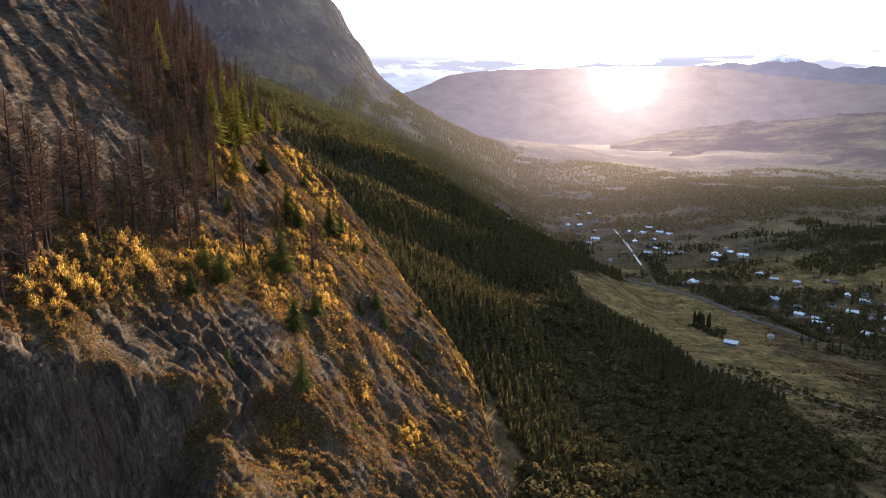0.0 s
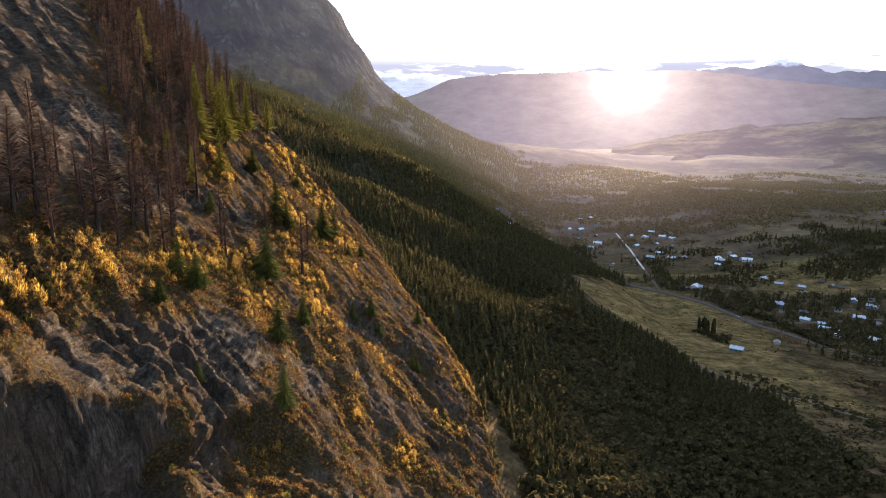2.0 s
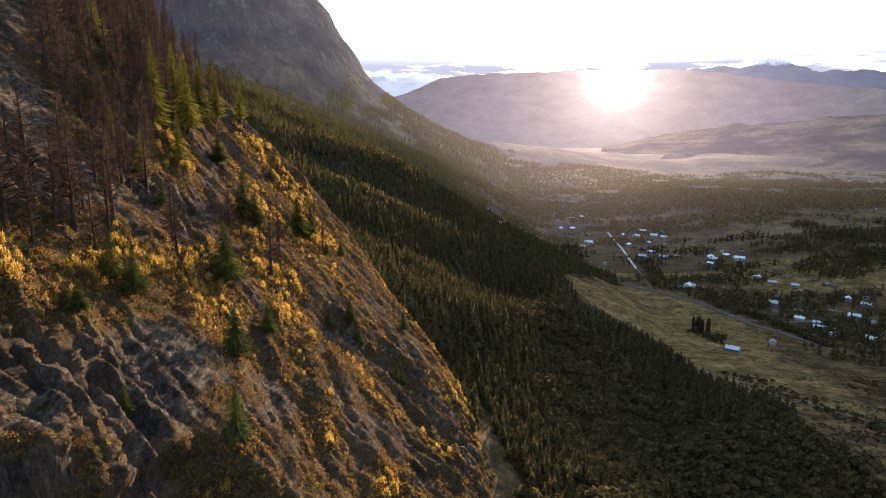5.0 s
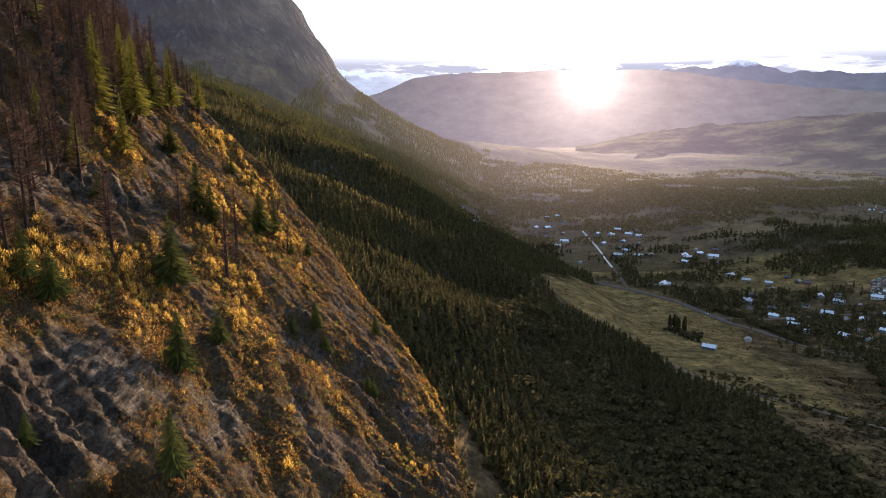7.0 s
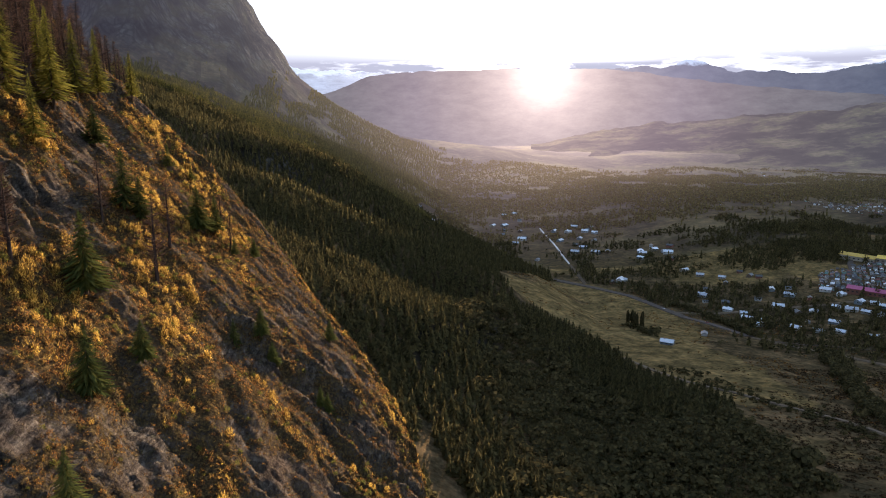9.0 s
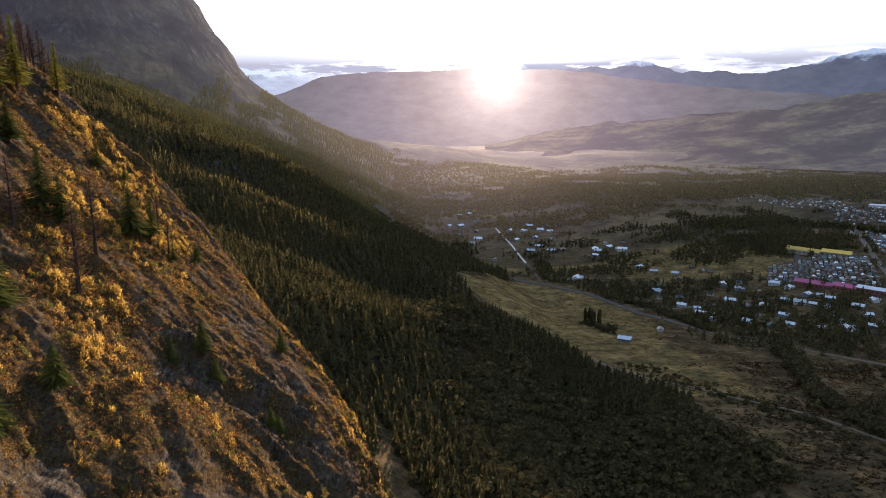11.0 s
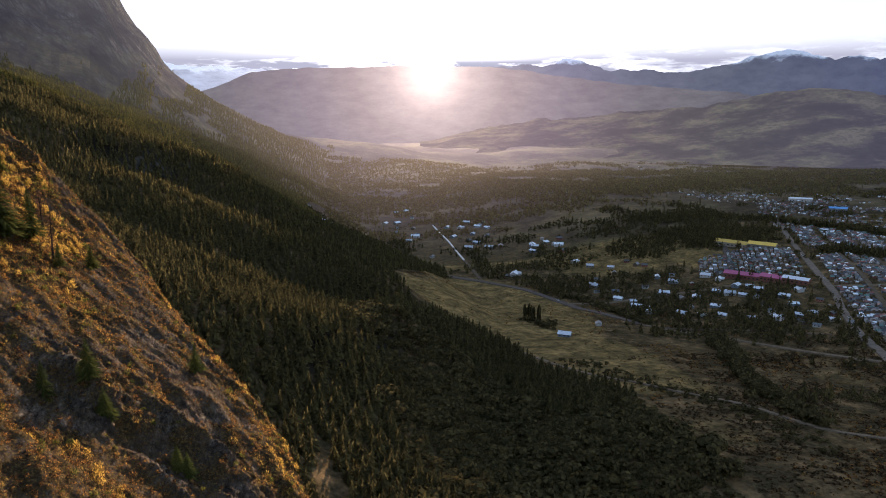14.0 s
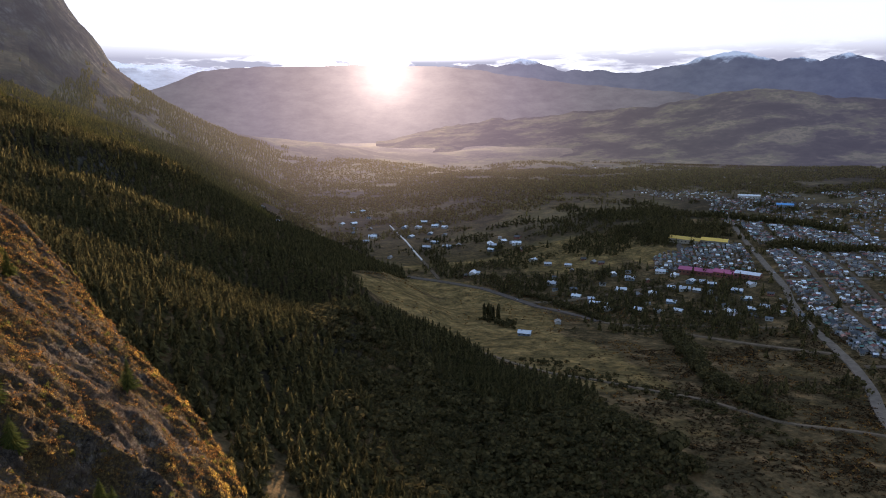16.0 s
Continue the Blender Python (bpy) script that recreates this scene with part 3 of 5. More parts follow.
def ridge(name, mat, profile, depth, label, seed, rough, foot=40.0):
    """A distant range: crest heights over bearing, with relief in front."""
    az = np.radians(np.linspace(profile[0][0], profile[-1][0], 420))
    crest = np.interp(np.degrees(az), [p[0] for p in profile], [p[1] for p in profile])
    ks = np.linspace(0, 1, 40)
    A, K = np.meshgrid(az, ks, indexing="ij")
    C = np.repeat(crest[:, None], len(ks), 1)
    dist = depth[0] + (depth[1] - depth[0]) * K + 160 * (ridged(A * 14, K * 2, 3, seed + 3) - 0.5) * K * (1 - K) * 3
    top = 262 + dist * np.tan(np.radians(C)) + rough * fbm(A * 55, K * 3, 4, seed) * K
    z = foot + (top - foot) * (K ** 1.25) + rough * 2.2 * (ridged(A * 26, K * 4, 4, seed + 9) - 0.5) * K * (1 - K) * 2
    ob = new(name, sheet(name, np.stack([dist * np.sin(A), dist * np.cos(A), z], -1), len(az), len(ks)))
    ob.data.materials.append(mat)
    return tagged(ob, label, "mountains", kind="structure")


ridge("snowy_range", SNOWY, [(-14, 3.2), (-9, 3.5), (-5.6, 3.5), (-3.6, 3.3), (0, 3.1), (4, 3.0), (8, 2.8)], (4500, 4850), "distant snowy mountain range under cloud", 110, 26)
ridge("tableland", MESA, [(-4.5, 0.9), (-2.2, 1.6), (-0.5, 2.35), (0.8, 2.85), (3.5, 3.08), (6.5, 3.25), (11, 3.35), (15, 3.35), (19, 3.3), (22, 3.05), (25, 2.6), (29, 2.0), (34, 1.5), (40, 1.1), (47, 0.8), (54, 0.5)], (3700, 4500), "flat-topped far ridge with haze and low-sun glow painted on", 130, 9)
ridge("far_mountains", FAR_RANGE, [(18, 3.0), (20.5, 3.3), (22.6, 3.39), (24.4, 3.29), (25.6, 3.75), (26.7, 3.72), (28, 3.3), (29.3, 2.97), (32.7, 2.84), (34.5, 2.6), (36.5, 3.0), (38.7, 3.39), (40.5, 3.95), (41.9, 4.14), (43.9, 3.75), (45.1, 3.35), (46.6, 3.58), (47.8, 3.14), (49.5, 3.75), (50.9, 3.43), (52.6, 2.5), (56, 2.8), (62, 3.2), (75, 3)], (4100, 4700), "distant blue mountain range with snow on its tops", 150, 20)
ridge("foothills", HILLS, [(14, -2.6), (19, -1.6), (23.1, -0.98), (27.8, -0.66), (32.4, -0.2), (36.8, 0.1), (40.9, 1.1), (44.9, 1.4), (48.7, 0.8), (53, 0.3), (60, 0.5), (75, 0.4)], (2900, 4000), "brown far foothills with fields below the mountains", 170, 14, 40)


# ---- plants ----
def joined(protos, picks, places, scales, turns):
    """Many copies of small prototype meshes (triangles) as one vertex and one face array."""
    vs, fs, base = [], [], 0
    for k, (v, f) in enumerate(protos):
        sel = np.nonzero(picks == k)[0]
        if not len(sel):
            continue
        c, s = np.cos(turns[sel])[:, None], np.sin(turns[sel])[:, None]
        sx, sz = scales[sel, 0][:, None], scales[sel, 1][:, None]
        x, y, z = v[None, :, 0] * sx, v[None, :, 1] * sx, v[None, :, 2] * sz
        p = np.stack([x * c - y * s, x * s + y * c, z], -1) + places[sel][:, None, :]
        vs.append(p.reshape(-1, 3))
        fs.append((f[None] + (np.arange(len(sel)) * len(v))[:, None, None] + base).reshape(-1, f.shape[1]))
        base += len(sel) * len(v)
    return np.concatenate(vs), np.concatenate(fs)


def conifer(rng, tiers, arms, droop=0.35, thin=0.22, blade=0.55, ragged=0.0):
    """A unit conifer crown (height 1, radius about thin): drooping branch fans, ragged and gappy."""
    v, f = [], []
    for i in range(tiers):
        k = i / tiers
        z0 = 0.10 + 0.86 * k
        r0 = thin * (1 - k) ** 0.85 * (0.75 + 0.4 * rng.random()) + 0.012
        a0 = rng.random() * 6.28
        for j in range(arms):
            if rng.random() < 0.1:
                continue
            a = a0 + 6.283 * j / arms + rng.normal(0, 0.2)
            r = r0 * rng.uniform(0.65 - ragged, 1.2 + 0.5 * ragged)
            zz = z0 + rng.normal(0, 0.01 + 0.03 * ragged)
            wd = min(blade, 6.283 / arms * 0.62)
            tip = zz - droop * r
            n = len(v)
            v += [(0.0, 0.0, zz + 0.9 / tiers), (math.cos(a - wd) * r * 0.62, math.sin(a - wd) * r * 0.62, tip + 0.12 * r),
                  (math.cos(a) * r, math.sin(a) * r, tip), (math.cos(a + wd) * r * 0.62, math.sin(a + wd) * r * 0.62, tip + 0.12 * r)]
            f += [(n, n + 1, n + 2), (n, n + 2, n + 3)]
    n = len(v)
    v += [(0.012, 0, 0.9), (-0.012, 0.008, 0.9), (0, 0, 1.0)]
    f.append((n, n + 1, n + 2))
    return np.array(v), np.array(f)


def broadleaf(rng, clumps, squat=0.75):
    """A unit broadleaf crown (radius about 0.5, height about 1) of leaf clumps round several boughs, with gaps."""
    v, f = [], []
    heads = [(rng.normal(0, 0.17), rng.normal(0, 0.17), rng.uniform(0.4, 0.8)) for _ in range(6)]
    for _ in range(clumps):
        hx, hy, hz = heads[rng.integers(6)]
        d = rng.normal(size=3)
        d /= np.linalg.norm(d)
        c = np.array((hx, hy, hz)) + d * np.array((0.27, 0.27, 0.22 * squat)) * rng.uniform(0.7, 1.1)
        a = np.cross(d, rng.normal(size=3))
        a /= np.linalg.norm(a)
        b = np.cross(d, a)
        s = rng.uniform(0.07, 0.14) * (1.7 if clumps < 15 else 1.0)
        n = len(v)
        for e, g, o in ((1, 0.2, 0), (-0.3, 1, 0.2), (-0.9, -0.5, 0), (0.3, -0.9, 0.25)):
            v.append(tuple(c + s * (e * a + g * b + o * d)))
        f += [(n, n + 1, n + 2), (n, n + 2, n + 3)]
    n = len(v)
    v += [(0.03, 0, -0.05), (-0.02, 0.025, -0.05), (-0.02, -0.025, -0.05), (0, 0, 0.6)]
    f += [(n, n + 1, n + 3), (n + 1, n + 2, n + 3), (n + 2, n, n + 3)]
    return np.array(v), np.array(f)


def scatter(x0, x1, y0, y1, gap, rng):
    xs, ys = np.arange(x0, x1, gap), np.arange(y0, y1, gap)
    gx, gy = np.meshgrid(xs, ys)
    gx = gx.ravel() + rng.uniform(-0.5, 0.5, gx.size) * gap
    gy = gy.ravel() + rng.uniform(-0.5, 0.5, gy.size) * gap
    return gx, gy


def stuff(name, verts, faces, mat, label, category):
    ob = new(name, raw_mesh(name, verts, faces))
    ob.data.materials.append(mat)
    return tagged(ob, label, category, kind="stuff")


def on_ground(x, y):
    return np.stack([x, y, ground_z(x, y)], -1)


WOOD_Y = (150, 302, 344, 420, 467, 513, 555, 617, 669, 695, 725, 770, 808, 850, 890, 940, 990, 1036, 1090, 1134, 1165, 1312, 1500, 1900, 2300)
WOOD_X = (215, 224, 243, 252, 262, 240, 229, 241, 194, 178, 162, 158, 160, 176, 186, 235, 275, 290, 284, 268, 115, 95, 130, 200, 260)


def wood_edge(y):
    """Where the mountain forest ends against the fields."""
    return np.interp(y, WOOD_Y, WOOD_X)


rng = np.random.default_rng(4)
near_conifers = [conifer(rng, 8, 7, 0.4, 0.20, 0.55, 0.15) for _ in range(6)]
mid_conifers = [conifer(rng, 4, 5, 0.5, 0.23) for _ in range(5)]
far_conifers = [conifer(rng, 2, 5, 0.6, 0.26) for _ in range(4)]
near_broad = [broadleaf(rng, 76) for _ in range(5)]
far_broad = [broadleaf(rng, 22) for _ in range(5)]
sparse_broad = [broadleaf(rng, 9) for _ in range(5)]


def plant(name, protos, x, y, low, high, wide, mat, label, category, sink=0.3):
    n = len(x)
    hgt = rng.uniform(low, high, n) * (1 + 0.25 * fbm(x / 40, y / 40, 2, 95))
    scales = np.stack([hgt * wide * rng.uniform(0.8, 1.2, n), hgt], -1)
    p = on_ground(x, y)
    p[:, 2] -= sink
    v, f = joined(protos, rng.integers(0, len(protos), n), p, scales, rng.uniform(0, 6.28, n))
    return stuff(name, v, f, mat, label, category)


def in_forest(x, y):
    edge = wood_edge(y) + (10 + 90 * step(1300, 1900, y)) * fbm(x / 25 * (1 - 0.6 * step(1300, 1900, y)), y / 25 * (1 - 0.6 * step(1300, 1900, y)), 3, 96)
    gully = np.abs(x - (26 + 8 * fbm(y / 30, 1.1, 2, 97))) < 5 + 4 * fbm(y / 12, 4.4, 2, 98)
    clear = ((x + 105) / 62) ** 2 + ((y - 2105) / 70) ** 2 < 1 + 0.5 * fbm(x / 30, y / 30, 2, 99)
    cliffy = np.hypot(ground_z(x, y + 6) - ground_z(x, y - 6), ground_z(x + 6, y) - ground_z(x - 6, y)) / 12 > (0.95 + 0.5 * step(-360, -260, x)) * (1 - 0.42 * step(1650, 1800, y))
    cliffy |= (y > 1700) & (ground_z(x, y) > 385)
    edge = edge - 13 * step(1000, 860, y)
    return (x < edge) & ~(gully & (y < 330)) & ~clear & ~cliffy


# forest on the slope below the cliff: broadleaf close by, conifers beyond
x, y = scatter(10, 275, 190, 720, 5.0, rng)
keep = in_forest(x, y)
x, y = x[keep], y[keep]
mixed = (y + 0.55 * x + 90 * fbm(x / 60, y / 60, 3, 101)) > 560
mixed |= (x < 70 + 20 * fbm(x / 20, y / 20, 2, 102)) & (y > 260)
plant("conifer_forest", near_conifers, x[mixed], y[mixed], 6.5, 13.5, 1.5, WOODS, "dense dark green conifer forest on the mountain slope", "forest")
bx, by = x[~mixed], y[~mixed]
thin = rng.random(len(bx)) < 0.88
plant("broadleaf_woodland", near_broad, bx[thin], by[thin], 4.5, 9.5, 1.15, BROAD, "dense olive-brown broadleaf woodland below the cliff", "woodland", 0.8)
x, y = scatter(-260, 10, 330, 720, 5.0, rng)
keep = in_forest(x, y) & (x > -0.30 * y - 20)
plant("slope_forest", near_conifers, x[keep], y[keep], 6.5, 13, 1.5, WOODS, "dark green conifers on the steep mountain slope", "forest")
x, y = scatter(-480, 300, 720, 1090, 5.6, rng)
keep = in_forest(x, y) & (x > -0.31 * y - 30)
plant("middle_forest", mid_conifers, x[keep], y[keep], 7, 13, 1.4, WOODS, "conifer plantation running along the mountain foot", "forest")
x, y = scatter(-480, 300, 1090, 1420, 5.6, rng)
keep = in_forest(x, y) & (x > -0.31 * y - 30)
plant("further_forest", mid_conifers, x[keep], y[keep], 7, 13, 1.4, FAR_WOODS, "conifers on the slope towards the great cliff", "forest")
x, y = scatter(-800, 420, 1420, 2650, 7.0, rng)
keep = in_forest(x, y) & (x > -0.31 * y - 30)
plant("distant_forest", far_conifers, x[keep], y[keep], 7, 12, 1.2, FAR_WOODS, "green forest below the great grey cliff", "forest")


# ---- things ----
def part(name, mesh, mat, parent, label=""):
    ob = new(name, mesh)
    ob.data.materials.append(mat)
    ob.parent = parent
    if label:
        ob["label"] = label
    return ob


def tube(points, radii, sides=6):
    """A tapered limb along points, as triangles."""
    v, f = [], []
    for p, r in zip(points, radii):
        for k in range(sides):
            a = 6.283 * k / sides
            v.append((p[0] + r * math.cos(a), p[1] + r * math.sin(a), p[2]))
    for i in range(len(points) - 1):
        for k in range(sides):
            a, b = i * sides + k, i * sides + (k + 1) % sides
            f += [(a, b, b + sides), (a, b + sides, a + sides)]
    return np.array(v), np.array(f)


def trunk_mesh(name, h, r, bend):
    ks = np.linspace(0, 1, 7)
    pts = [(bend[0] * k * k, bend[1] * k * k, -0.6 + (h + 0.6) * k) for k in ks]
    return raw_mesh(name, *tube(pts, [r * (1 - 0.9 * k) + 0.015 for k in ks]), smooth=True)


def flank_place(u, w):
    return tuple(float(c) for c in knob_point(np.array(u), np.array(w)))


def dead_tree(h, seed):
    """A burnt, leafless conifer: a bare tapered trunk with many thin upswept twigs."""
    g = np.random.default_rng(seed)
    tree = new("burnt_tree")
    bend = g.normal(0, 0.25, 2)
    part("trunk", trunk_mesh("trunk", h, 0.17 + 0.008 * h, bend), DEAD, tree, "charred grey-brown trunk")
    v, f = [], []
    for _ in range(215):
        k = g.uniform(0.14, 0.98) ** 0.9
        a, ln = g.uniform(0, 6.28), (0.3 + 1.5 * (1 - k) ** 0.7) * g.uniform(0.4, 1.15)
        o = np.array((bend[0] * k * k, bend[1] * k * k, h * k))
        d = np.array((math.cos(a), math.sin(a), g.uniform(0.0, 0.6)))
        side = np.array((-math.sin(a), math.cos(a), 0.0))
        mid, tip = o + d * ln * 0.6 + (0, 0, -0.05), o + d * ln + (0, 0, 0.12 * ln)
        th = g.uniform(0.012, 0.032)
        n = len(v)
        v += [o + side * th, o - side * th, mid + (0, 0, th), tip]
        f += [(n, n + 1, n + 2), (n, n + 2, n + 3), (n + 1, n + 3, n + 2)]
        for _ in range(3):
            q = o + d * ln * g.uniform(0.35, 0.95)
            t2 = q + d * 0.3 * ln + side * g.uniform(-0.5, 0.5) * ln + (0, 0, g.uniform(0, 0.35) * ln)
            n = len(v)
            v += [q + (0, 0, th * 0.6), q - (0, 0, th * 0.6), t2]
            f.append((n, n + 1, n + 2))
    part("twig_crown", raw_mesh("twig_crown", np.array(v), np.array(f)), TWIG, tree, "dry brown leafless twigs")
    return tagged(tree, "burnt leafless conifer standing on the rocky slope", "dead tree", "burnt trees")


def live_conifer(h, seed, tiers, thin, needles):
    g = np.random.default_rng(seed)
    tree = new("conifer")
    part("trunk", trunk_mesh("trunk", h * 0.96, 0.06 + 0.012 * h, g.normal(0, 0.1, 2)), BARK, tree)
    v, f = conifer(g, int(tiers * 1.5), 24, 0.16, thin, 0.12, 0.3)
    part("crown", raw_mesh("crown", v * h, f), needles, tree, "layers of drooping dark green branches")
    return tagged(tree, "young dark green conifer on the grassy rock slope", "tree", "conifers on the slope")


def upright(spot, turn, size):
    return Matrix.Translation(spot) @ Matrix.Rotation(turn, 4, "Z") @ Matrix.Scale(size, 4)


def copy_sized(ob, spot, turn, size):
    """copy_thing with a size of its own."""
    made = copy_thing(ob, upright(spot, turn, 1.0))
    made.scale = (size, size, size)
    return made


# conifers: place along and down the flank, and height
pines = [live_conifer(8.0, 200 + k, 26 + 3 * k, 0.27 + 0.02 * k, NEEDLE) for k in range(4)]
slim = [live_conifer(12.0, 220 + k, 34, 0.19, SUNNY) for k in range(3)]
SPOTS = ((100.5, -31.9, 6.0), (118.2, -38.0, 7.0), (135.3, -47.1, 9.1), (111.2, -53.7, 5.3), (111.5, -57.4, 5.3), (169.8, -55.9, 8.7), (170.6, -52.6, 6.7), (188.0, -45.1, 8.3),
         (209.9, -61.0, 5.0), (156.4, -7.6, 3.2), (161.0, -24.4, 4.5), (130.0, -36.4, 4.6), (92.2, -43.6, 2.9), (190.8, -36.7, 3.3), (141.5, -64.5, 3.9), (184.5, -69.6, 6.6),
         (193.7, -42.7, 6.9), (187.3, -9.8, 4.4), (156.1, -9.5, 3.0), (157.7, -19.8, 3.8), (155.8, -27.0, 4.0), (214.1, -55.8, 3.3), (203.0, -33.0, 4.0), (98.0, -55.0, 3.2))
SLIM = ((171.3, -81.3, 13.9), (184.2, -79.1, 15.5), (192.0, -84.0, 12.0), (207.0, -84.0, 14.0), (214.6, -83.0, 13.0), (234.8, -82.4, 10.0), (165.6, -72.0, 9.3), (183.2, -106.7, 12.3), (140.8, -74.0, 9.1), (176.0, -86.0, 12.5), (224.0, -86.0, 9.5), (146.0, -71.0, 7.5), (200.0, -90.0, 13.0))
for k, (pu, pw, ph) in enumerate(SPOTS):
    src = pines[k % 4]
    if k < 4:
        src.matrix_basis, made = upright(flank_place(pu, pw), 1.7 * k, 1.0), src
        made.scale = (1.2 * ph / 8.0,) * 3
    else:
        made = copy_sized(src, flank_place(pu, pw), 1.7 * k, 1.2 * ph / 8.0)
    if ph < 4.2:
        made["label"] = "small bushy conifer sapling among golden grass"
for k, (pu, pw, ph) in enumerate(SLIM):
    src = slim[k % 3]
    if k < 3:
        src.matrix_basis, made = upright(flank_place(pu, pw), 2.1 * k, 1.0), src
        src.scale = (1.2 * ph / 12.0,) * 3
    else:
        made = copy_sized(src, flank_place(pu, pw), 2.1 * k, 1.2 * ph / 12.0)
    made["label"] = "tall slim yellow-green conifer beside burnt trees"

# burnt stand
g = np.random.default_rng(77)
stand = [dead_tree(10.0, 300 + k) for k in range(6)]
spots = []
while len(spots) < 285:
    pu, pw = g.uniform(56, 262), g.uniform(-150, -58)
    low = np.interp(pu, (56, 78, 87, 114, 128, 145, 172, 225, 262), (-64, -68, -68, -61, -60, -69, -83, -89, -90))
    high = np.interp(pu, (56, 88, 106, 120, 132, 150, 175, 205, 262), (-84, -86, -80, -74, -74, -97, -118, -140, -150))
    if high < pw < low and all((pu - a) ** 2 + (pw - b) ** 2 > 3.2 for a, b in spots):
        spots.append((pu, pw))
spots = spots[:278] + [(154.6, -42.8), (130.5, -55.6), (159.7, -55.8), (203.1, -42.5), (167.3, -45.7), (191.7, -38.2), (133.2, -57.6)]
for k, (pu, pw) in enumerate(spots):
    size, turn = float(g.uniform(0.75, 1.4)), float(g.uniform(0, 6.28))
    if k < 6:
        stand[k].matrix_basis, stand[k].scale = upright(flank_place(pu, pw), turn, 1.0), (size,) * 3
    else:
        copy_sized(stand[k % 6], flank_place(pu, pw), turn, size)


# dry grass and scrub on the flank
def tuft(g, blades, spread, lean):
    v, f = [], []
    for _ in range(blades):
        a, r = g.uniform(0, 6.28), g.uniform(0, spread)
        x, y = r * math.cos(a), r * math.sin(a)
        hgt = g.uniform(0.5, 1.0)
        dx, dy = g.normal(0, lean, 2)
        wd = g.uniform(0.010, 0.026)
        c, s = math.cos(a + 1.3) * wd, math.sin(a + 1.3) * wd
        n = len(v)
        v += [(x - c, y - s, -0.15), (x + c, y + s, -0.15), (x + dx, y + dy, hgt)]
        f.append((n, n + 1, n + 2))
    return np.array(v), np.array(f)


def shrub(g, clumps, wide=0.07, leaf=0.26):
    """A unit shrub of short twiggy sprays round a low crown."""
    v, f = [], []
    for _ in range(clumps):
        d = g.normal(size=3)
        d[2] = abs(d[2]) + 0.15
        d /= np.linalg.norm(d)
        c = d * np.array((0.5, 0.5, 0.75)) * g.uniform(0.45, 1.0)
        t = np.cross(d, g.normal(size=3))
        t /= np.linalg.norm(t)
        n = len(v)
        v += [c - t * wide, c + t * wide, c + d * leaf + (0, 0, 0.4 * leaf)]
        f.append((n, n + 1, n + 2))
    return np.array(v), np.array(f)


def sow(name, protos, density, cover_low, cover_high, low, high, mat, label, category, wide, seed):
    g = np.random.default_rng(seed)
    n = density
    pu, pw = g.uniform(48, 262, n), g.uniform(-135, 26, n)
    c = gold_cover(pu, pw)
    keep = g.random(n) < step(cover_low, cover_high, c)
    pu, pw, c = pu[keep], pw[keep], c[keep]
    hgt = g.uniform(low, high, len(pu)) * (0.55 + 0.75 * c)
    v, f = joined(protos, g.integers(0, len(protos), len(pu)), knob_point(pu, pw), np.stack([hgt * wide, hgt], -1), g.uniform(0, 6.28, len(pu)))
    return stuff(name, v, f, mat, label, category)


sow("golden_grass", [tuft(g, 15, 0.55, 0.3) for _ in range(6)], 105000, 0.38, 0.9, 0.25, 0.62, GOLD, "tall golden dry grass glowing in low sun", "grass", 1.0, 11)
sow("golden_shrubs", [shrub(g, 170, 0.04, 0.12) for _ in range(6)], 11000, 0.58, 0.98, 0.7, 2.0, GOLD, "upright yellow autumn shrubs in clusters on the slope", "shrubs", 0.62, 12)
sow("green_shrubs", [shrub(g, 70, 0.06, 0.14) for _ in range(5)], 5200, 0.15, 0.6, 0.4, 1.2, OLIVE, "olive-green bushes scattered between rocks and dry grass", "shrubs", 0.95, 14)
sow("low_scrub", [shrub(g, 22, 0.085, 0.17) for _ in range(6)], 46000, 0.0, 0.4, 0.3, 0.85, SCRUB, "low reddish-brown scrub between rocks", "scrub", 1.1, 13)


# ---- valley: roads, houses, trees ----
ASPHALT = make_plain("asphalt", (0.15, 0.115, 0.088), (0.235, 0.185, 0.145), 0.2, 0.8)
GRAVEL = make_plain("gravel_track", (0.13, 0.092, 0.060), (0.22, 0.16, 0.108), 0.2, 0.9)
PALE = make_plain("pale_concrete", (0.45, 0.43, 0.40), (0.65, 0.62, 0.58), 0.2, 0.5)
GLASS = make_plain("dark_window_glass", (0.02, 0.025, 0.03), (0.05, 0.055, 0.06), 0.6, 0.1)
DOOR = make_plain("painted_door", (0.12, 0.06, 0.03), (0.22, 0.12, 0.06))
BRICKS = make_plain("brickwork", (0.18, 0.10, 0.08), (0.30, 0.17, 0.13))
WALLS = [make_plain(n, a, b) for n, a, b in (("cream_boards", (0.26, 0.22, 0.17), (0.40, 0.34, 0.27)), ("white_boards", (0.36, 0.35, 0.33), (0.56, 0.54, 0.51)), ("brown_boards", (0.12, 0.08, 0.055), (0.22, 0.15, 0.10)), ("blue_grey_boards", (0.12, 0.14, 0.16), (0.22, 0.25, 0.27)), ("red_brown_boards", (0.22, 0.08, 0.055), (0.32, 0.13, 0.09)))]
ROOFS = [make_plain(n, a, b, 0.8, 0.5) for n, a, b in (("pale_sheet_roof", (0.50, 0.54, 0.58), (0.78, 0.80, 0.83)), ("blue_grey_sheet_roof", (0.085, 0.092, 0.10), (0.17, 0.18, 0.19)), ("grey_sheet_roof", (0.040, 0.040, 0.042), (0.10, 0.098, 0.098)), ("rust_red_roof", (0.20, 0.07, 0.05), (0.32, 0.12, 0.09)), ("green_sheet_roof", (0.06, 0.14, 0.12), (0.12, 0.24, 0.20)))]
